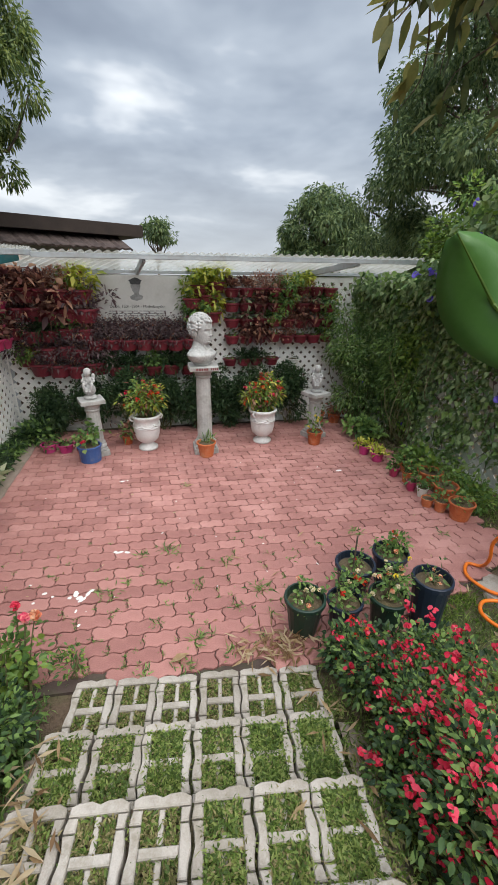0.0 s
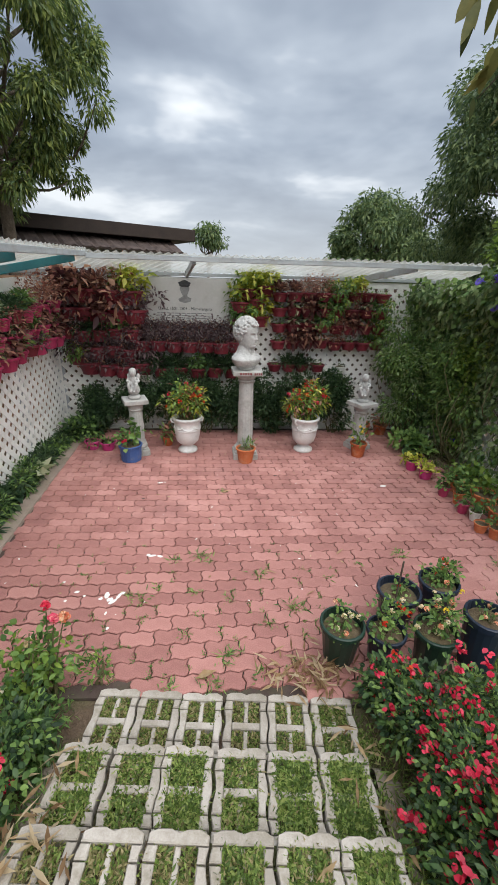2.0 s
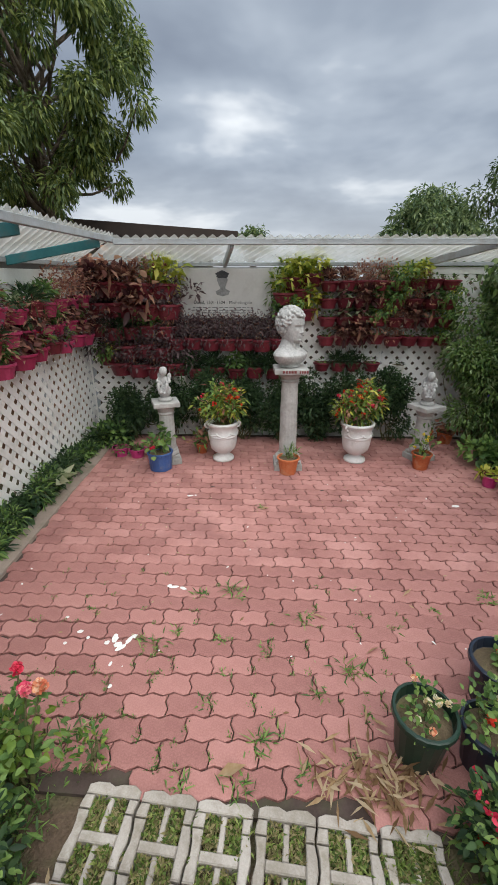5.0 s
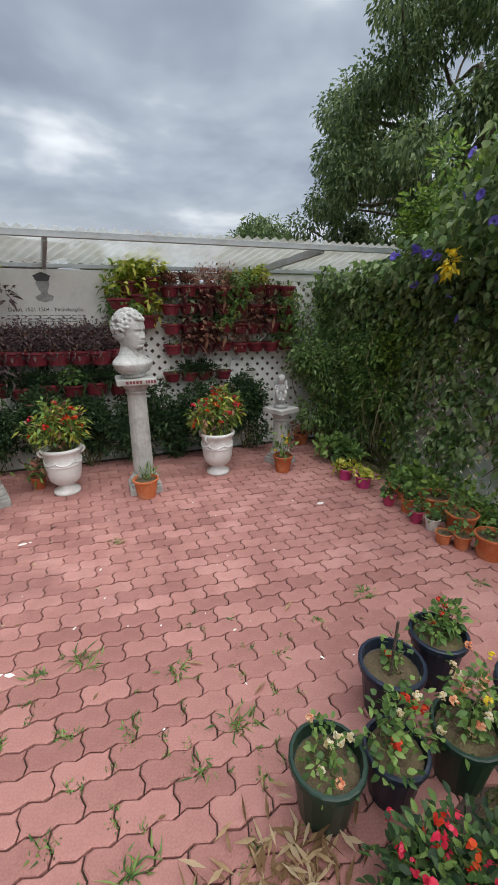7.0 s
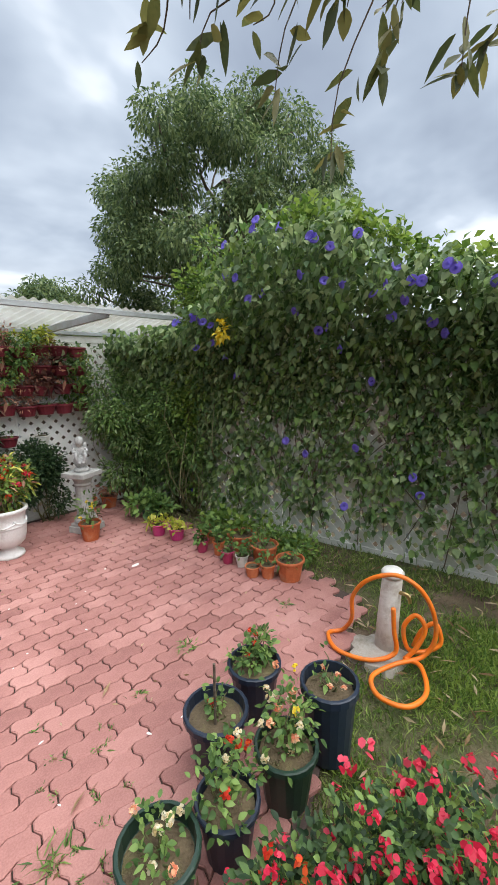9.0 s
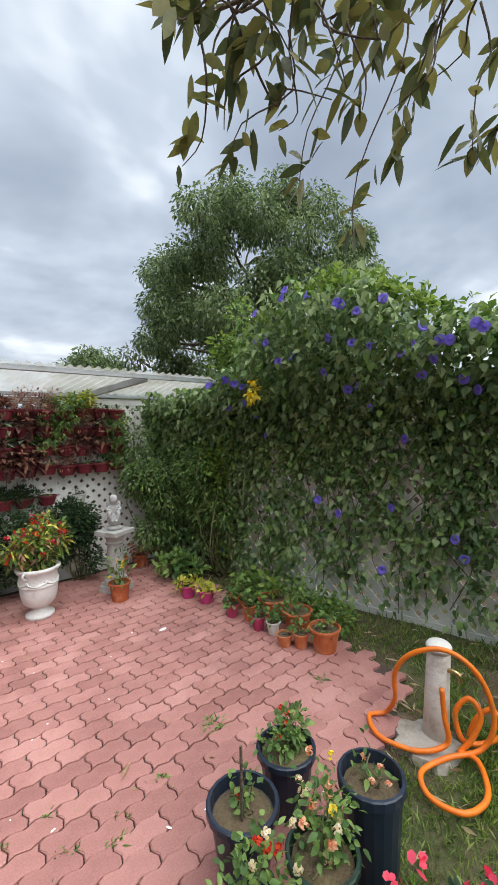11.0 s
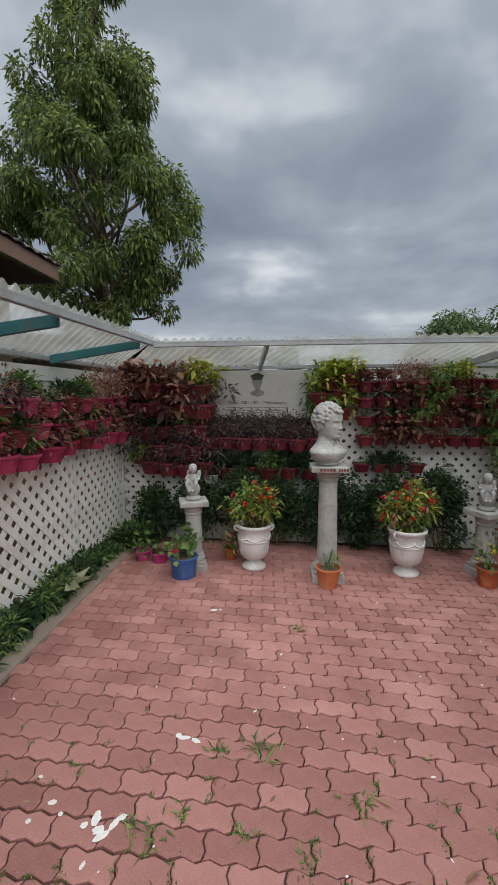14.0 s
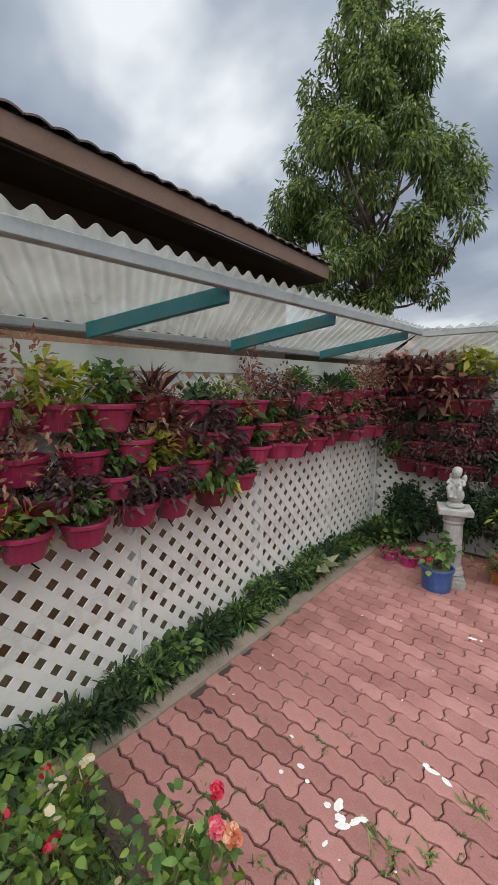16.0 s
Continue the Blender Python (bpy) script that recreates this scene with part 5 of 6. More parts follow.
def cherub(at, turn, label):
    bm = bmesh.new()
    lathe([(0.075, 0.0), (0.075, 0.02), (0.06, 0.035)], 20, bm, closed=True)
    blob(bm, (0, 0, 0.10), (0.070, 0.070, 0.072))       # ball
    blob(bm, (0, 0.005, 0.205), (0.045, 0.036, 0.055))  # torso
    blob(bm, (0, -0.012, 0.297), (0.041, 0.041, 0.046))  # head
    blob(bm, (0, 0.0, 0.318), (0.040, 0.040, 0.032))
    for s in (-1, 1):
        tube(smooth_path([(0.025 * s, -0.01, 0.17), (0.045 * s, -0.065, 0.17), (0.03 * s, -0.075, 0.10)], 4), [0.022, 0.022, 0.021, 0.02, 0.02, 0.019, 0.018, 0.017, 0.014], 8, bm)
        tube(smooth_path([(0.045 * s, 0, 0.235), (0.066 * s, -0.02, 0.20), (0.03 * s, -0.055, 0.205)], 4), 0.014, 8, bm)
        blob(bm, (0.046 * s, 0.040, 0.232), (0.026, 0.010, 0.050), (0, 14 * s, 0))   # wing
        blob(bm, (0.02 * s, -0.08, 0.095), (0.014, 0.024, 0.011))
    cast("cherub_statue", label, bm, at, turn, PLASTER, 0.005, 1)


cherub((-0.845, 6.50, 0.705), 0, "small white winged cherub statue seated on ball")
cherub((1.945, 6.66, 0.635), -20, "small white winged cherub statue seated on ball")


def pedestal(at, top, half, shaft, label, turn=0, lettered=False):
    ob = thing("pedestal", label, "pedestal", at, turn=turn)
    for z0, z1, w, nm in ((0.0, 0.07, half * 0.88, "base"), (0.07, 0.10, half * 0.76, "plinth"), (top - 0.05, top, half, "top_slab")):
        bm = bmesh.new()
        box(bm, (-w, -w, z0), (w, w, z1), 0.008)
        part(nm, bm, STONE, ob)
    part("base_moulding", lathe([(half * 0.76, 0.10), (half * 0.82, 0.115), (half * 0.78, 0.135), (shaft * 1.12, 0.15), (shaft * 1.15, 0.165), (shaft * 1.02, 0.18)], 28), STONE, ob)
    bm = bmesh.new()
    n, rings = 48, []
    for z, r in ((0.17, shaft), (top * 0.5, shaft * 0.97), (top - 0.14, shaft * 0.9)):
        rings.append([bm.verts.new((r * (1 - 0.05 * (0.5 - 0.5 * math.cos(16 * 2 * math.pi * k / n))) * math.cos(2 * math.pi * k / n), r * (1 - 0.05 * (0.5 - 0.5 * math.cos(16 * 2 * math.pi * k / n))) * math.sin(2 * math.pi * k / n), z)) for k in range(n)])
    for a, b in zip(rings, rings[1:]):
        for k in range(n):
            bm.faces.new((a[k], a[(k + 1) % n], b[(k + 1) % n], b[k]))
    part("shaft", bm, STONE, ob, smooth=True)
    part("capital", lathe([(shaft * 0.9, top - 0.15), (shaft * 1.05, top - 0.13), (shaft * 0.95, top - 0.115), (half * 0.7, top - 0.075), (half * 0.86, top - 0.05)], 28), STONE, ob)
    if lettered:
        x = -half * 0.55
        for w in (0.022, 0.02, 0.018, 0.02, 0.022):
            bm = bmesh.new()
            box(bm, (x, -half - 0.002, top - 0.036), (x + w, -half - 0.0005, top - 0.012))
            part("letter_bar", bm, RED_INK, ob)
            x += w + 0.008
        x += 0.02
        for w in (0.014, 0.016, 0.016, 0.018):
            bm = bmesh.new()
            box(bm, (x, -half - 0.002, top - 0.036), (x + w, -half - 0.0005, top - 0.012))
            part("letter_bar", bm, RED_INK, ob)
            x += w + 0.007
    return ob


pedestal((0.45, 6.42, 0), 1.075, 0.165, 0.092, "pale cast stone column pedestal with square top", 2, True)
pedestal((-0.845, 6.50, 0), 0.70, 0.135, 0.085, "short pale stone pedestal with square top", 20)
pedestal((1.945, 6.66, 0), 0.63, 0.14, 0.085, "short pale stone pedestal with square top", 25)


def urn(at, label, blooms, mats, turn):
    ob = thing("urn_planter", label, "planter", at, turn=turn)
    body = [(0.115, 0.0), (0.12, 0.012), (0.118, 0.03), (0.085, 0.05), (0.06, 0.075), (0.065, 0.09), (0.10, 0.105), (0.134, 0.14), (0.150, 0.20), (0.157, 0.27),
            (0.158, 0.285), (0.163, 0.29), (0.163, 0.30), (0.157, 0.305), (0.155, 0.36), (0.160, 0.40), (0.178, 0.42), (0.184, 0.432), (0.182, 0.447), (0.165, 0.452), (0.148, 0.44), (0.142, 0.40), (0.05, 0.39)]
    part("body", lathe(body, 40), URN_PAINT, ob, smooth=True)
    part("soil", lathe([(0.143, 0.40), (0.08, 0.42), (0.01, 0.415)], 20), POT_SOIL, ob)
    for s in (-1, 1):
        part("handle", tube(smooth_path([(0.155 * s, 0, 0.375), (0.18 * s, 0, 0.385), (0.196 * s, 0, 0.415), (0.178 * s, 0, 0.432)], 4), 0.012, 8), URN_PAINT, ob, smooth=True)
    for a in np.arange(0, 360, 60):
        pts = [(math.cos(radians(a + u)) * (0.155 + 0.004), math.sin(radians(a + u)) * 0.159, 0.335 - 0.03 * math.sin(math.pi * u / 60)) for u in range(0, 61, 10)]
        part("garland", tube(pts, 0.008, 6), URN_PAINT, ob, smooth=True)
        b = lathe([(0.018, 0.0), (0.016, 0.006), (0.008, 0.009)], 10)
        r = part("rosette", b, URN_PAINT, ob)
        r.matrix_basis = pose(math.cos(radians(a)) * 0.155, math.sin(radians(a)) * 0.155, 0.335, 90, 0, a + 90)
    c, _ = ball_points(34, (0.24, 0.19, 0.21), (0, 0, 0.655), 0.15)
    bm = bmesh.new()
    for q in c:
        limb(bm, (q[0] * 0.2, q[1] * 0.2, 0.41), q, 0.006, 0.003, 0.2)
    part("stem", bm, STEM, ob)
    for count, m in mats:
        p, off = clumped(count, c, 0.055)
        hang("leaves", leaf_mesh("leaves", p, off * 0.7 + rng.normal(size=(count, 3)) * 0.3 + (0, 0, 0.1), 0.07, 0.026, m, 0.15, 0.25), ob)
    for count, size, m in blooms:
        p, off = clumped(count, c, 0.075)
        p[:, 2] += 0.03
        hang("blossoms", bloom_mesh("blossoms", p, 12, size * 0.62, m), ob)
    return ob


urn((-0.255, 6.60, 0), "white urn planter with croton and red blossoms", [(16, 0.045, SCARLET), (5, 0.045, RED_PETAL)], [(430, GREEN), (400, FRESH), (260, YELLOW), (160, BRONZE)], 10)
urn((1.215, 6.60, 0), "white urn planter with croton and red blossoms", [(30, 0.045, SCARLET), (16, 0.04, RED_PETAL)], [(480, FRESH), (420, GREEN), (260, YELLOW), (200, BRONZE)], 40)


# ---- hose and standpipe ----
def standpipe():
    ob = thing("standpipe", "weathered white water standpipe with brass tap", "standpipe", (2.36, 3.60, 0))
    bm = bmesh.new()
    tube([(0, 0, -0.05), (0.02, 0.0, 0.2), (0.05, 0.0, 0.43), (0.05, 0, 0.445)], [0.066, 0.06, 0.056, 0.05], 20, bm)
    part("post", bm, PIPE, ob, smooth=True)
    part("cap", lathe([(0.062, 0.435), (0.063, 0.46), (0.05, 0.475), (0.01, 0.48)], 20, centre=(0.05, 0, 0), closed=True), POT_WHITE, ob, smooth=True)
    bm = tube(smooth_path([(0.03, -0.05, 0.36), (0.03, -0.10, 0.36), (0.03, -0.115, 0.32)], 4), 0.011, 8)
    part("tap", bm, BRASS, ob)
    ob2 = thing("concrete_pad", "rough broken concrete pad around standpipe", "concrete pad", (2.30, 3.62, -0.03))
    bm = bmesh.new()
    ring, low = [], []
    for k in range(26):
        a = 2 * math.pi * k / 26
        r = 0.145 + 0.06 * noise.noise((math.cos(a) * 2, math.sin(a) * 2, 3))
        ring.append(bm.verts.new((r * math.cos(a), r * math.sin(a), 0.04)))
        low.append(bm.verts.new((r * 1.1 * math.cos(a), r * 1.1 * math.sin(a), -0.03)))
    mid = bm.verts.new((0, 0, 0.055))
    for k in range(26):
        bm.faces.new((ring[k], ring[(k + 1) % 26], mid))
        bm.faces.new((low[k], low[(k + 1) % 26], ring[(k + 1) % 26], ring[k]))
    part("slab", bm, CONCRETE, ob2)
    hose = thing("garden_hose", "orange garden hose looped over the standpipe", "hose", (2.36, 3.60, 0))
    # the side line of the loops, seen from the paving
    rx, ry = 0.41, -0.91
    P = lambda a, z, d=0.0: (a * rx - d * 0.91, a * ry - d * 0.41, z)
    path = [P(0.03, 0.33, 0.115), P(0.04, 0.2, 0.12), P(0.05, 0.07, 0.12), P(-0.08, 0.03, 0.17), P(-0.26, 0.02, 0.13), P(-0.33, 0.02, 0.0), P(-0.25, 0.03, -0.05), P(-0.195, 0.15, 0.0), P(-0.19, 0.31, 0.03), P(-0.11, 0.44, 0.06),
            P(0.03, 0.50, 0.07), P(0.15, 0.45, 0.07), P(0.23, 0.32, 0.06), P(0.25, 0.16, 0.06), P(0.19, 0.05, 0.08), P(0.05, 0.03, 0.16), P(-0.06, 0.02, 0.28), P(-0.02, 0.02, 0.40), P(0.11, 0.02, 0.42), P(0.2, 0.02, 0.30), P(0.18, 0.03, 0.13), P(0.1, 0.03, 0.10)]
    part("hose", tube(smooth_path(path, 8), 0.0125, 10), HOSE, hose, smooth=True)
    path = [P(0.1, 0.02, 0.09), P(0.16, 0.09, 0.07), P(0.2, 0.2, 0.05), P(0.15, 0.26, 0.03), P(0.09, 0.18, 0.04), P(0.12, 0.06, 0.05), P(0.21, 0.03, 0.0), P(0.29, 0.08, -0.03), P(0.26, 0.18, -0.05), P(0.19, 0.12, -0.05), P(0.15, 0.02, -0.04)]
    part("hose", tube(smooth_path(path, 8), 0.0125, 10), HOSE, hose, smooth=True)


standpipe()


# ---- front plants ----
shrub("salvia_bush", "bushy red-flowered salvia beside the path", (1.17, 2.80, 0), (0.38, 0.42, 0.22), 8500, 0.032, 0.017, [DEEP, GREEN, DEEP, GREEN], 70, 0.07, 40, 0.15, [(230, 0.022, RED_PETAL), (110, 0.035, RED_PETAL)])
shrub("salvia_bush", "bushy red-flowered salvia beside the path", (1.12, 2.28, bank_z(1.1, 2.28)), (0.32, 0.40, 0.28), 7500, 0.034, 0.018, [DEEP, GREEN, DEEP, GREEN], 60, 0.07, 36, 0.15, [(200, 0.024, RED_PETAL), (110, 0.037, RED_PETAL)])
shrub("salvia_bush", "low salvia with scarlet blossoms near dark pots", (1.02, 3.18, 0), (0.2, 0.18, 0.13), 1900, 0.036, 0.02, [DEEP, GREEN], 26, 0.06, 16, 0.15, [(26, 0.024, RED_PETAL), (10, 0.024, SCARLET)])
shrub("rose_bush", "leggy rose bush with coral, pink and faded blooms", (-0.78, 3.40, 0), (0.17, 0.18, 0.2), 420, 0.044, 0.028, [GREEN, FRESH], 22, 0.05, 22, 0.15, [(3, 0.04, CREAM)])
shrub("rose_bush", "leafy green rose bush with red buds", (-1.25, 3.20, 0), (0.28, 0.26, 0.18), 520, 0.044, 0.028, [GREEN, FRESH], 30, 0.055, 26, 0.15, [(5, 0.034, RED_PETAL), (4, 0.04, CREAM)])
shrub("rose_bush", "sprawling rose bush with large red blooms", (-0.90, 2.55, bank_z(-0.9, 2.55)), (0.15, 0.24, 0.2), 620, 0.036, 0.025, [GREEN, DEEP], 24, 0.05, 20, 0.15, [(8, 0.034, RED_PETAL)])
shrub("rose_bush", "low rose bush with red flowers by path", (-0.76, 2.95, 0), (0.11, 0.32, 0.17), 800, 0.034, 0.022, [GREEN, DEEP], 26, 0.05, 22, 0.15, [(9, 0.028, RED_PETAL)])
shrub("rose_bush", "upright weedy shrub beside the path edge", (-0.5, 3.47, 0), (0.05, 0.06, 0.06), 90, 0.032, 0.014, [FRESH, GREEN], 10, 0.04, 8, 0.3)


def rose_canes(at, blooms):
    """Tall bare canes, each with a full bloom at its tip."""
    ob = thing("rose_bush", "slender rose canes with pink and orange blooms", "shrub", at)
    for x, y, z, mat, size in blooms:
        d = Vector((x - at[0], y - at[1], z - at[2]))
        line = smooth_path([(d.x * 0.1, d.y * 0.1, -0.03), (d.x * 0.45, d.y * 0.4, d.z * 0.5), tuple(d)], 5)
        part("cane", tube(line, [0.006 - 0.0003 * k for k in range(len(line))], 6), STEM, ob, smooth=True)
        base = [line[int(3 + 7 * u)] for u in rng.uniform(0, 1, 16)]
        hang("leaves", leaf_mesh("leaves", base, rng.normal(size=(16, 3)) + (0, 0, 0.2), 0.045, 0.03, GREEN, 0.15, 0.2, "fine"), ob)
        heads = d + Vector((0, 0, 0.005))
        hang("bloom", bloom_mesh("bloom", [tuple(heads)], 34, size, mat), ob)
        hang("bloom_heart", bloom_mesh("bloom_heart", [tuple(heads)], 16, size * 0.6, mat), ob)


def broad_leaf_plant():
    """The broad glossy leaf that leans in beside the path."""
    ob = thing("broad_leaf_plant", "glossy broad-leaved green plant leaning over path", "plant", (0.812, 2.20, 0))
    part("stem", tube(smooth_path([(0.12, -0.1, -0.02), (0.08, -0.05, 0.7), (0.02, 0.0, 1.4), (-0.19, 0.05, 1.90)], 5), [0.014 - 0.0006 * k for k in range(16)], 8), STEM, ob)
    for base, tip, w in (((-0.19, 0.05, 1.90), (-0.325, 0.115, 2.065), 0.125), ((0.0, 0.0, 1.45), (0.25, -0.2, 1.65), 0.10), ((0.04, -0.02, 1.1), (0.3, 0.05, 1.3), 0.09)):
        a, b = Vector(base), Vector(tip)
        d = b - a
        side = d.cross(Vector((0.25, 1, 0.1))).normalized()
        nrm = side.cross(d).normalized()
        bm = bmesh.new()
        rows = []
        for k in range(13):
            u = k / 12
            hw = w * (math.sin(math.pi * min(1, u * 0.93 + 0.06)) ** 0.6) * 0.5
            c = a + d * u + nrm * 0.05 * math.sin(math.pi * u)
            rows.append([bm.verts.new(c + side * hw * s + nrm * (0.012 * abs(s) * 2)) for s in (-1, -0.5, 0, 0.5, 1)])
        for r, q in zip(rows, rows[1:]):
            for j in range(4):
                bm.faces.new((r[j], r[j + 1], q[j + 1], q[j]))
        f = part("leaf", bm, BROAD, ob, smooth=True)
        f.modifiers.new("thick", "SOLIDIFY").thickness = 0.0015
        part("midrib", tube([a, a + d * 0.5 + nrm * 0.049, b], [0.004, 0.003, 0.001], 6), FRESH, ob)


shrub("weedy_shrub", "leggy grey-green shrub beside the lowest step", (-0.72, 3.12, 0), (0.11, 0.16, 0.14), 420, 0.042, 0.02, [GREEN, DEEP], 18, 0.05, 14, 0.2)
rose_canes((-0.72, 3.40, 0), ((-0.715, 3.49, 0.50, RED_PETAL, 0.022), (-0.665, 3.44, 0.46, ROSE, 0.026), (-0.625, 3.46, 0.455, CORAL, 0.025)))
BROAD = material("broad_leaf", [(0.06, 0.16, 0.03), (0.09, 0.22, 0.045)], rough=0.3, scale=6, fine=50, bump=0.05, leaf=0.3, spec=0.5)
broad_leaf_plant()


# ---- litter, weeds and grass ----
def blades(name, label, category, spots, count, height, mat, spread=0.03, width=0.006, kind="stuff"):
    at, way = [], []
    for x, y, z, s in spots:
        for _ in range(count):
            gx, gy = x + rng.normal() * spread * s, y + rng.normal() * spread * s
            at.append((gx, gy, z + surface_z(gx, gy)))
            way.append((rng.normal() * 0.55, rng.normal() * 0.55, 1.0))
    me = leaf_mesh(name, at, way, height, width, mat, 0.2, 0.25)
    return tagged(new(name, me), label, category, kind=kind)


spots = []
while len(spots) < 1500:
    x, y = rng.uniform(1.2, 4.2), rng.uniform(0.5, 5.6)
    if patio_inside(x, y) or x > RIGHT_X(y) - 0.05 or (x - 2.3) ** 2 + (y - 3.62) ** 2 < 0.06:
        continue
    if noise.noise((x * 1.6, y * 1.6, 2.0)) < -0.28:
        continue
    spots.append((x, y, -0.04, 1.6))
blades("grass", "patchy short green lawn grass", "grass", spots, 20, 0.07, GRASS, 0.035, 0.006)
spots = []
while len(spots) < 420:
    x, y = rng.uniform(1.45, 3.0), rng.uniform(2.3, 3.75)
    if patio_inside(x, y) or noise.noise((x * 2.3, y * 2.3, 6.0)) < -0.12 or (x - 2.3) ** 2 + (y - 3.62) ** 2 < 0.05:
        continue
    spots.append((x, y, -0.035, 1.5))
blades("grass", "lush green grass clumps beside the patio", "grass", spots, 26, 0.075, FRESH, 0.035, 0.007)
spots = [(rng.uniform(-1.75, -0.75), rng.uniform(1.6, 3.3), -0.04, 1.4) for _ in range(160)]
blades("grass", "grass and weeds under rose bushes", "grass", spots, 16, 0.07, GRASS, 0.04, 0.006)
spots = [(rng.uniform(-1.55, -0.6), rng.uniform(2.75, 3.42), -0.035, 1.3) for _ in range(190)]
blades("grass", "green weeds and grass between rose bushes and step", "grass", spots, 20, 0.075, GREEN, 0.035, 0.009)
spots = [(RIGHT_X(y) - rng.uniform(0.05, 0.35), y, -0.04, 1.5) for y in rng.uniform(1, 7, 170)]
blades("grass", "weedy grass along the vine fence", "grass", spots, 14, 0.10, GRASS, 0.04, 0.008)

spots = [(rng.uniform(0.68, 0.98), rng.uniform(1.9, 3.3), -0.03, 1.2) for _ in range(110)]
blades("grass", "grass creeping in beside the path", "grass", spots, 18, 0.07, GRASS, 0.035, 0.006)

WEEDS = [(-0.42, 4.06, 1.3), (-0.3, 4.15, 0.8), (-0.2, 4.45, 1.0), (0.0, 4.48, 1.3), (0.06, 4.4, 0.8), (0.42, 4.26, 1.1), (0.2, 4.05, 0.8), (-0.05, 4.1, 0.7), (0.62, 3.93, 1.5), (0.45, 3.8, 1.1), (0.17, 3.58, 1.4),
         (-0.62, 3.58, 1.5), (0.35, 3.46, 1.0), (0.1, 3.42, 1.1), (-0.1, 3.74, 0.8), (0.66, 3.72, 0.7), (-0.02, 3.9, 0.6), (1.58, 4.46, 1.0), (0.95, 4.2, 0.7), (-0.15, 3.42, 0.9), (0.75, 4.5, 0.6), (-0.75, 3.72, 0.7), (2.3, 4.3, 1.0), (1.2, 4.35, 0.8), (1.56, 4.44, 0.9), (0.18, 5.52, 0.8), (-0.85, 4.3, 0.6)]
for x, y, s in WEEDS:
    ob = thing("weed", "small green weed tuft in paving joint", "weed", (x, y, -0.004), "weeds in the joints")
    n = int(44 * s)
    w = rng.normal(size=(n, 3)) * (0.8, 0.8, 0.3) + (0, 0, 0.45)
    hang("leaves", leaf_mesh("leaves", rng.normal(size=(n, 3)) * (0.024 * s, 0.016 * s, 0.002), w, 0.06 * s, 0.008, GREEN, 0.2, 0.3), ob)

at, way = [], []
for _ in range(150):
    at.append((0.62 + rng.normal() * 0.13, 3.44 + rng.normal() * 0.07, 0.008 + abs(rng.normal()) * 0.02))
    way.append((rng.normal(), rng.normal(), 0.08))
for _ in range(22):
    gx, gy = 0.74 + rng.normal() * 0.06, 2.9 + rng.normal() * 0.25
    at.append((gx, gy, surface_z(gx, gy) + 0.01 + abs(rng.normal()) * 0.02))
    way.append((rng.normal(), rng.normal(), 0.08))
for _ in range(130):
    gx, gy = -0.56 + rng.normal() * 0.09, 2.62 + rng.normal() * 0.25
    at.append((gx, gy, surface_z(gx, gy) + 0.012 + abs(rng.normal()) * 0.015))
    way.append((rng.normal(), rng.normal(), 0.08))
for _ in range(420):
    x, y = rng.uniform(1.5, 3.9), rng.uniform(1.6, 5.0)
    if patio_inside(x, y) or x > RIGHT_X(y) - 0.1:
        continue
    at.append((x, y, 0.0))
    way.append((rng.normal(), rng.normal(), 0.1))
tagged(new("dry_leaves", leaf_mesh("dry_leaves", at, way, 0.085, 0.015, DRY_LEAF, 0.15, 0.05)), "dry brown bamboo-like leaf litter", "leaf litter", kind="stuff")
at, way = [], []
for _ in range(110):
    x, y = rng.uniform(-1.5, 2.5), rng.uniform(3.6, 7.1)
    at.append((x, y, 0.006))
    way.append((rng.normal(), rng.normal(), 0.05))
tagged(new("leaf_scraps", leaf_mesh("leaf_scraps", at, way, 0.03, 0.012, DRY_LEAF, 0.1, 0.0)), "small dry leaf scraps scattered on paving", "leaf litter", kind="stuff")
for x, y, a, ln, wd in ((0.0, 3.44, 20, 0.14, 0.05), (0.46, 4.3, -30, 0.10, 0.014), (0.72, 4.02, 30, 0.10, 0.02), (0.16, 5.47, 20, 0.13, 0.03), (1.05, 4.45, 40, 0.11, 0.016), (0.42, 2.54, 30, 0.11, 0.04)):
    ob = thing("fallen_leaf", "curled dry fallen leaf on the paving", "leaf", (x, y, surface_z(x, y) + 0.012), "fallen leaves", turn=a)
    hang("blade", leaf_mesh("blade", [(0, 0, 0)], [(1, 0, 0.08)], ln, wd, DRY_LEAF, 0.25, 0.02), ob)


DIRT_SPOT = material("dark_dirt", [(0.05, 0.03, 0.025), (0.09, 0.055, 0.05)], rough=0.9, scale=30)


def splash(x, y, pieces, label="white paint splash stain on red paving", mat=SPLASH):
    ob = thing("paint_splash", label, "stain", (x, y, 0.0))
    for dx, dy, r, st, tn in pieces:
        bm = bmesh.new()
        n = 16
        ring = [bm.verts.new((r * (1 + 0.35 * noise.noise((k * 0.9, dx * 30, dy * 30))) * math.cos(2 * math.pi * k / n) * st, r * (1 + 0.35 * noise.noise((k * 0.9, dx * 30, 4))) * math.sin(2 * math.pi * k / n), 0.0055)) for k in range(n)]
        mid = bm.verts.new((0, 0, 0.0065))
        for k in range(n):
            bm.faces.new((ring[k], ring[(k + 1) % n], mid))
        p = part("stain", bm, mat, ob)
        p.matrix_basis = pose(dx, dy, 0, 0, 0, tn)


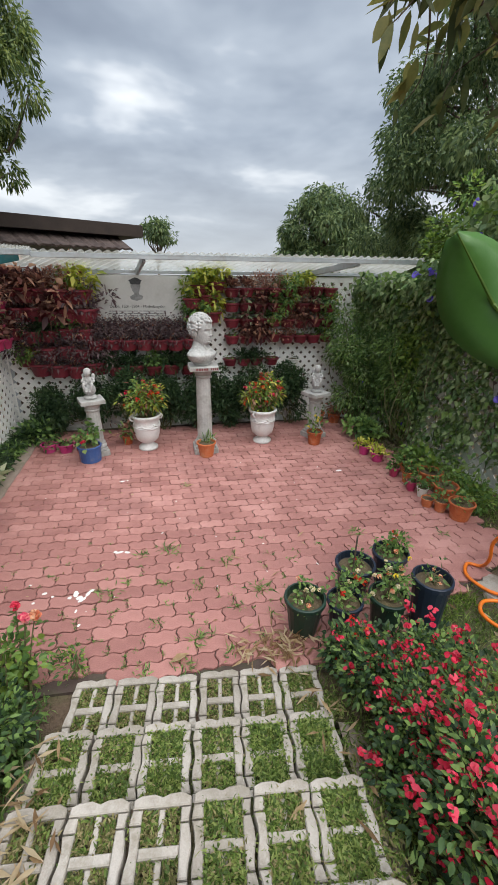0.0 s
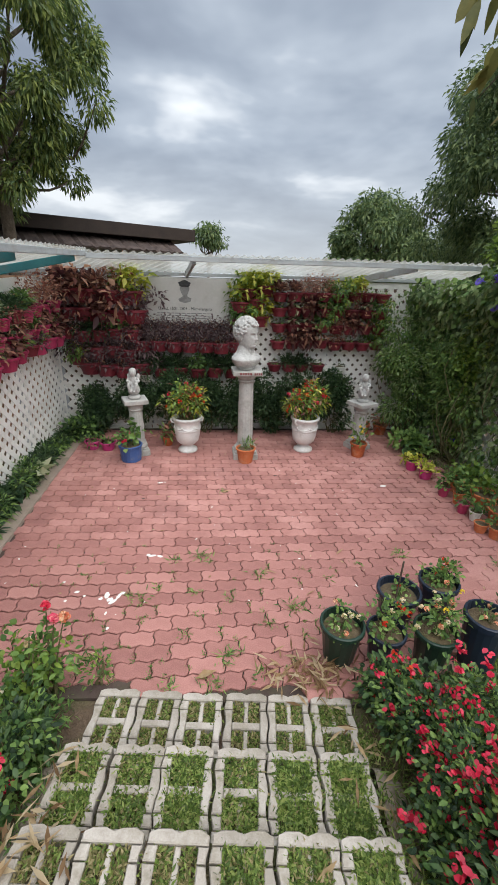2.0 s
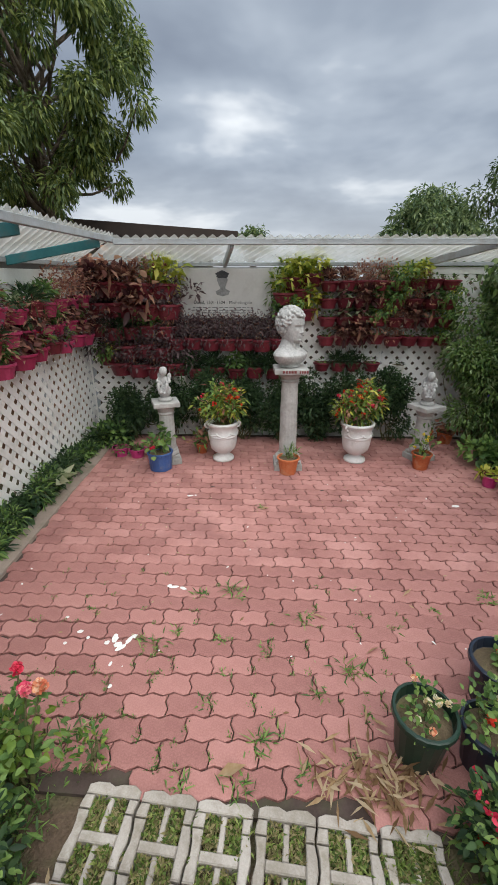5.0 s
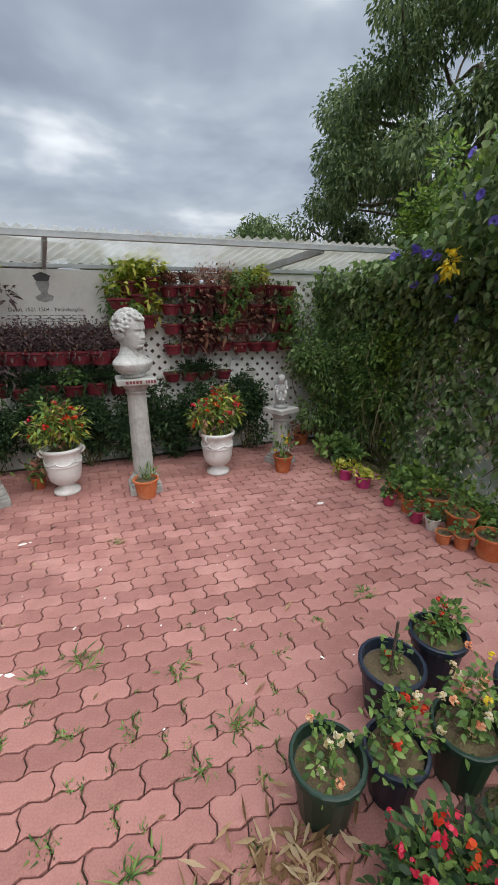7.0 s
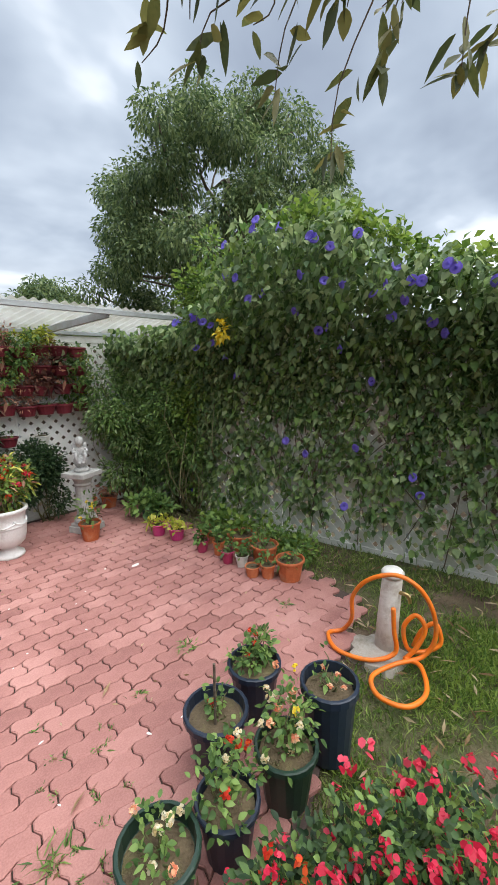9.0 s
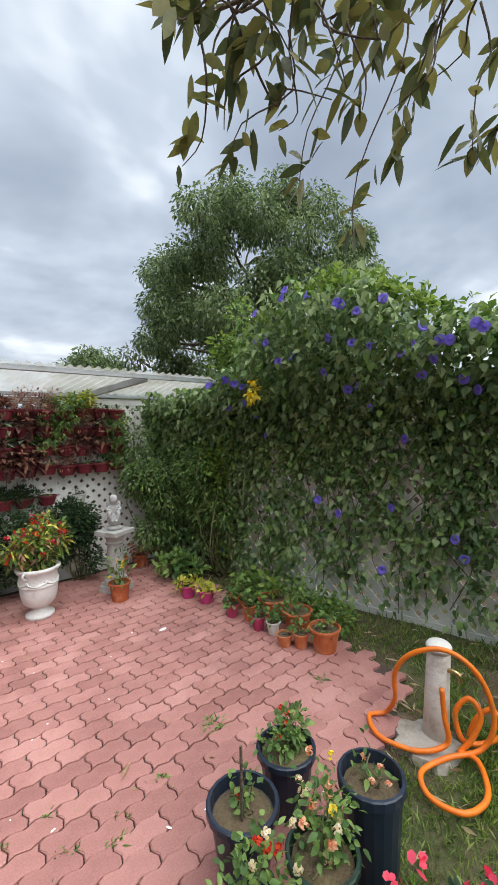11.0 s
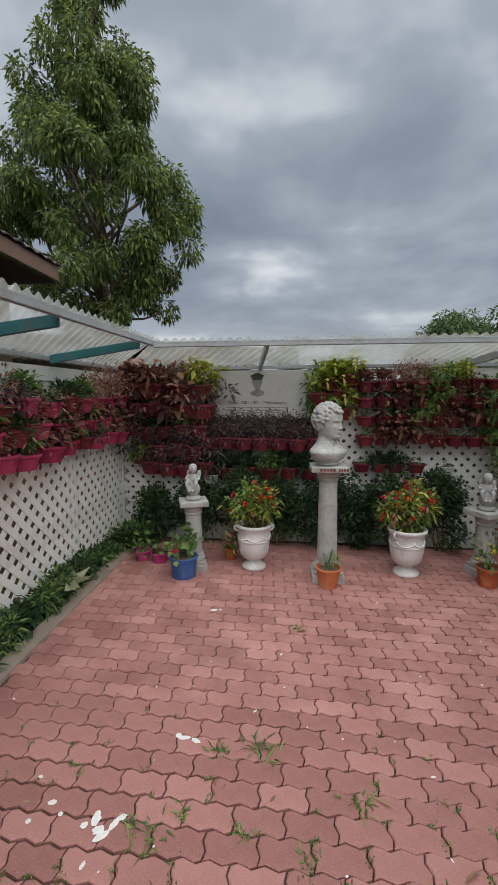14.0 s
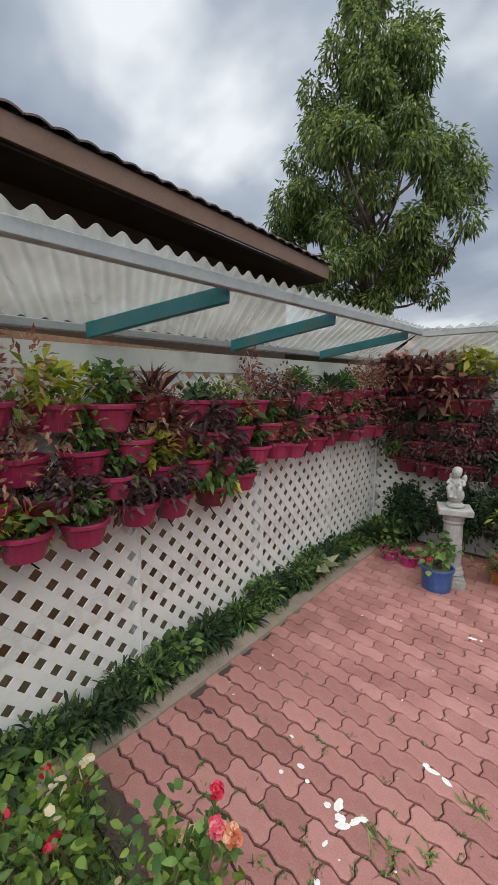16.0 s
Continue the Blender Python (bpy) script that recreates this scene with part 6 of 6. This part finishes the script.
splash(-0.575, 4.03, [(0, 0, 0.014, 2.2, 40), (0.03, 0.05, 0.012, 2.4, 70), (-0.05, 0.06, 0.016, 2.0, 100), (-0.085, 0.03, 0.014, 1, 0), (-0.02, 0.02, 0.018, 1.4, 20), (0.05, 0.075, 0.012, 1.5, 40), (-0.2, 0.06, 0.010, 1, 0), (-0.26, 0.1, 0.012, 1.5, 10), (-0.31, 0.02, 0.010, 1, 0), (-0.02, -0.1, 0.008, 2, 80), (0.02, -0.22, 0.01, 1.2, 30), (-0.38, 0.2, 0.008, 1.5, 0)])
splash(-0.385, 4.50, [(0, 0, 0.012, 2.6, 10), (0.06, -0.01, 0.012, 2, -20), (-0.03, 0.01, 0.014, 1.2, 0)])
splash(1.884, 5.586, [(0, 0, 0.02, 1.8, 10)])
splash(-0.485, 5.71, [(0, 0, 0.015, 2.0, 10), (0.05, 0.01, 0.01, 1, 0)])
for x, y, r in ((-1.37, 4.06, 0.014), (-0.905, 5.10, 0.016), (-0.607, 5.38, 0.010), (-0.90, 5.06, 0.010), (-0.3, 5.9, 0.012), (0.75, 5.85, 0.012)):
    splash(x, y, [(0, 0, r, 1.4, 20), (r * 1.3, r * 0.4, r * 0.6, 1.2, 60)], "dark dried dirt spot on red paving", DIRT_SPOT)
for _ in range(3):
    splash(0.2, 5.0, [(rng.uniform(-1.6, 2.0), rng.uniform(-1.3, 1.5), rng.uniform(0.003, 0.006), rng.uniform(1, 2.5), rng.uniform(0, 180)) for _ in range(12)], "scattered small white paint specks on paving")


# ---- paving: pieces ----
def paver_outline(w=0.2, h=0.1, amp=0.0078, gap=0.0030):
    low = [(0.0, 0.0), (0.025, amp), (0.075, -amp), (0.125, amp), (0.175, -amp), (0.2, 0.0)]
    right = [(0.2 + 0.008, h * 0.3), (0.2 - 0.008, h * 0.7)]
    top = [(x, y + h) for x, y in low][::-1]
    left = [(-0.008, h * 0.7), (0.008, h * 0.3)]
    c = Vector((w / 2, h / 2))
    pts = []
    for x, y in low + right + top + left:
        d = c - Vector((x, y))
        pts.append((x + gap * (1 if d.x > 0 else -1), y + gap * (1 if d.y > 0 else -1)))
    return pts


def paver_geometry(drop=0.02, bevel=0.0045):
    out = paver_outline()
    n = len(out)
    c = Vector((0.1, 0.05))
    inner = [(x + (c.x - x) / abs(c.x - x + 1e-6) * bevel if abs(c.x - x) > 0.03 else x, y + (1 if c.y > y else -1) * bevel) for x, y in out]
    verts = [(x, y, -drop) for x, y in out] + [(x, y, -0.0035) for x, y in out] + [(x, y, 0.0) for x, y in inner]
    faces = []
    for k in range(n):
        j = (k + 1) % n
        faces.append((k, j, n + j, n + k))
        faces.append((n + k, n + j, 2 * n + j, 2 * n + k))
    faces.append(tuple(range(2 * n, 3 * n)))
    return verts, faces


def paver_at(row, column):
    """The middle of a paver's western end, and its row's turn: the rows fan out a little."""
    way = 2.2 - 2.45 * min(1.0, max(0.0, row / 7))
    x = 0.048 - 0.0075 * row + 0.2006 * column + (0.1003 if row % 2 else 0.0)
    return x, 3.6345 + 0.104 * row + (x - 0.05) * math.tan(radians(way)), way


def joint_weeds():
    """Moss and grass that sprout in the joints, thickest near the steps and the west side."""
    g = np.random.default_rng(21)
    spots = []
    while len(spots) < 130:
        r, c = int(g.integers(-1, 11)), int(g.integers(-6, 7))
        x, y, way = paver_at(r, c)
        if g.uniform() > 1.05 - 0.075 * r - 0.3 * max(0.0, x - 0.1) or not patio_inside(x, y):
            continue
        if g.uniform() < 0.55:
            x, y = x + 0.004 * g.normal(), y + g.uniform(-0.045, 0.045)
        else:
            x, y = x + g.uniform(0, 0.2), y - 0.052
        spots.append((x, y, 0.0, 0.5 + 0.5 * g.uniform()))
    blades("joint_weeds", "tiny green weeds and moss in paving joints", "weed", spots, 14, 0.022, GREEN, 0.014, 0.005)


def lay_pavers():
    verts, faces = paver_geometry()
    me = bpy.data.meshes.new("paver")
    me.from_pydata(verts, [], faces)
    me.materials.append(PAVER)
    g = np.random.default_rng(11)
    near, rest = [], []
    for r in range(-4, 40):
        for c in range(-14, 20):
            x, y, way = paver_at(r, c)
            m = pose(x, y, 0.004, 0, 0, way) @ Matrix.Diagonal((1.003, 1.04, 1.0, 1.0)) @ pose(0, -0.05, 0)
            p = m @ Vector((0.1, 0.05, 0))
            if not patio_inside(p.x, p.y):
                continue
            m = m @ pose(g.uniform(-0.0008, 0.0008), g.uniform(-0.0008, 0.0008), g.uniform(-0.0025, 0.0015), g.uniform(-0.5, 0.5), g.uniform(-0.5, 0.5), g.uniform(-0.3, 0.3))
            (near if p.y < 4.75 and len(near) < 300 and -1.7 < p.x < 2.0 else rest).append(m)
    for m in near:
        o = new("paver", me)
        o.parent = patio
        o.matrix_basis = m
    v, f = [], []
    for m in rest:
        k = len(v)
        v += [tuple(m @ Vector(q)) for q in verts]
        f += [tuple(i + k for i in face) for face in faces]
    far = bpy.data.meshes.new("pavers_joined")
    far.from_pydata(v, [], f)
    far.materials.append(PAVER_FAR)
    tagged(hang("pavers_joined", far, patio), kind="stuff")


lay_pavers()
joint_weeds()


def turf_steps():
    """Broad steps of pale concrete grass-pavers: each tread a row of blocks with turf in their cells."""
    base = bmesh.new()
    for r in range(STEPS):
        y1 = -STEP_DEEP * r - 0.012
        y0 = -STEP_DEEP * (STEPS if r else 1)
        box(base, (-0.595, y0 - (0.9 if r else 0.0), -0.08 if r == 0 else STEP_RISE * (r - 1) - 0.045), (0.69, y1, STEP_RISE * r - 0.045))
    path = part("steps", base, SOIL, None)
    path.matrix_basis = pose(*STEP_AT, 0, 0, 0, STEP_TURN)
    tagged(path, "broad garden steps of pale concrete grass pavers", "steps", kind="structure")
    w, h = 0.212, 0.325
    edge, side_w, mid_w, cross = 0.040, 0.038, 0.022, 0.032
    cell_w = (w - 2 * side_w - mid_w) / 2
    cell_h = (h - 2 * edge - cross) / 2
    g = 0.003
    bm = bmesh.new()

    def prism(ring, top):
        c = Vector((sum(p[0] for p in ring), sum(p[1] for p in ring))) / len(ring)
        a = [bm.verts.new((x, y, -0.06)) for x, y in ring]
        b = [bm.verts.new((x, y, top - 0.005)) for x, y in ring]
        t = [bm.verts.new((x + max(-0.004, min(0.004, (c.x - x) * 0.5)), y + max(-0.004, min(0.004, (c.y - y) * 0.5)), top)) for x, y in ring]
        n = len(ring)
        bm.faces.new(t)
        for k in range(n):
            bm.faces.new((a[k], a[(k + 1) % n], b[(k + 1) % n], b[k]))
            bm.faces.new((b[k], b[(k + 1) % n], t[(k + 1) % n], t[k]))

    def rect(x0, y0, x1, y1, top):
        prism([(x0, y0), (x1, y0), (x1, y1), (x0, y1)], top)

    # front edge in blunt teeth, plain rear edge
    teeth = [(g, -0.012), (0.03, 0.002), (0.075, 0.004), (0.105, -0.010), (0.135, 0.003), (0.18, 0.005), (w - g, -0.012)]
    prism([(g, h - edge), (w - g, h - edge)] + [(x, h - g + d) for x, d in teeth[::-1]], 0.0005)
    rect(g, g, w - g, edge, -0.0005)
    # side bars, waved against the neighbour and parted by narrow slots
    stops = [edge + 0.001, edge + cell_h * 0.45, h - edge - cell_h * 0.45, h - edge - 0.001]
    for inner, outer in ((side_w, g), (w - side_w, w - g)):
        for y0, y1 in zip(stops, stops[1:]):
            y0, y1 = y0 + 0.003, y1 - 0.003
            ys = [y0 + (y1 - y0) * k / 4 for k in range(5)]
            prism([(inner, y0), (inner, y1)] + [(outer + 0.006 * math.sin(y * 45), y) for y in ys[::-1]], 0.0)
    rect(side_w + 0.001, edge + cell_h, w - side_w - 0.001, edge + cell_h + cross, -0.003)
    for y0 in (edge + 0.001, edge + cell_h + cross + 0.001):
        rect(w / 2 - mid_w / 2, y0, w / 2 + mid_w / 2, y0 + cell_h - 0.002, -0.011)
    bmesh.ops.recalc_face_normals(bm, faces=bm.faces)
    me = bpy.data.meshes.new("grass_paver")
    bm.to_mesh(me)
    bm.free()
    me.materials.append(CONCRETE)
    q = np.random.default_rng(5)
    green, dry = [], []
    m0 = path.matrix_basis
    for r in range(STEPS):
        for c in range(6):
            o = new("grass_paver", me)
            o.parent = path
            o.matrix_basis = pose(-0.60 + c * 0.217 + q.uniform(-0.003, 0.003) - (0.012 if r == 1 else 0.0), -STEP_DEEP * r - h + q.uniform(-0.003, 0.003), STEP_RISE * r + 0.013 + q.uniform(-0.003, 0.004), q.uniform(-1, 1), q.uniform(-1, 1), q.uniform(-0.6, 0.6))
            lush = 0.45 + 0.6 * noise.noise((c * 0.8, r * 0.9, 1.0)) + (-0.3, 0.55, 0.2)[min(r, 2)]
            if c == 5:
                lush += 0.4
            if r == 2 and c < 3:
                lush -= 0.7
            for cx in (side_w, w / 2 + mid_w / 2):
                for cy in (edge, edge + cell_h + cross):
                    over = -0.003 + 0.013 * max(0.0, lush)
                    for _ in range(int(150 + 170 * max(0, lush))):
                        p = o.matrix_basis @ Vector((cx + q.uniform(-over, cell_w + over), cy + q.uniform(-over, cell_h + over), -0.022 + 0.013 * min(1.2, max(0.0, lush))))
                        (green if q.uniform() < 0.42 + 0.5 * lush else dry).append(m0 @ p)
    # turf that has crept over the blocks
    for _ in range(84):
        r, x, s = int(q.integers(0, 4)), q.uniform(-0.5, 0.68), q.uniform(0.02, 0.05)
        if q.uniform() < 0.55:
            x = q.uniform(0.4, 0.74)
        y = -STEP_DEEP * r - q.uniform(0.08, 0.30)
        for _ in range(80):
            (green if q.uniform() < 0.7 else dry).append(m0 @ Vector((x + q.normal() * s, min(-STEP_DEEP * r - 0.045, y + q.normal() * s), STEP_RISE * r - 0.004)))
    for pts, mat, nm in ((green, GRASS, "turf"), (dry, DRY_GRASS, "dry_turf")):
        n = len(pts)
        w_ = rng.normal(size=(n, 3)) * (0.75, 0.75, 0.2) + (0, 0, 0.7)
        tagged(new(nm, leaf_mesh(nm, [tuple(p) for p in pts], w_, 0.034, 0.0085, mat, 0.2, 0.4)), "grass growing through the paver cells" if mat is GRASS else "dry straw-coloured grass in the paver cells", "grass", kind="stuff")
    # rough mortar that holds the steps' open sides
    for nm, x_in, out in (("mortar_side", -0.600, -1), ("mortar_side", 0.702, 1)):
        bm = bmesh.new()
        rows = []
        for k in range(61):
            v = -0.30 - (STEP_DEEP * STEPS - 0.32) * k / 60
            r = min(STEPS - 1, int(-v / STEP_DEEP))
            top = STEP_RISE * r - 0.02 - 0.03 * ((-v / STEP_DEEP) % 1.0 < 0.12)
            ring = []
            for j in range(6):
                u = j / 5
                x = x_in + out * (0.003 + 0.17 * u)
                p = m0 @ Vector((x, v, 0))
                low = bank_z(p.x, p.y) - 0.06
                z = top + (low - top) * u ** 1.3 + (0.022 * noise.noise((x * 14, v * 14, 2.0)) if j else 0)
                ring.append(bm.verts.new((x + 0.012 * noise.noise((v * 20, u * 3, 7.0)) * u, v, z)))
            rows.append(ring)
        for a, b in zip(rows, rows[1:]):
            for j in range(5):
                bm.faces.new((a[j], a[j + 1], b[j + 1], b[j]))
        bmesh.ops.recalc_face_normals(bm, faces=bm.faces)
        part(nm, bm, HAUNCH, path, "rough tan mortar bank beside the steps", smooth=True)


DRY_GRASS = leaf_material("dry_grass_blade", (0.16, 0.15, 0.06), (0.28, 0.25, 0.11), (0.40, 0.34, 0.18), rough=0.8)
turf_steps()
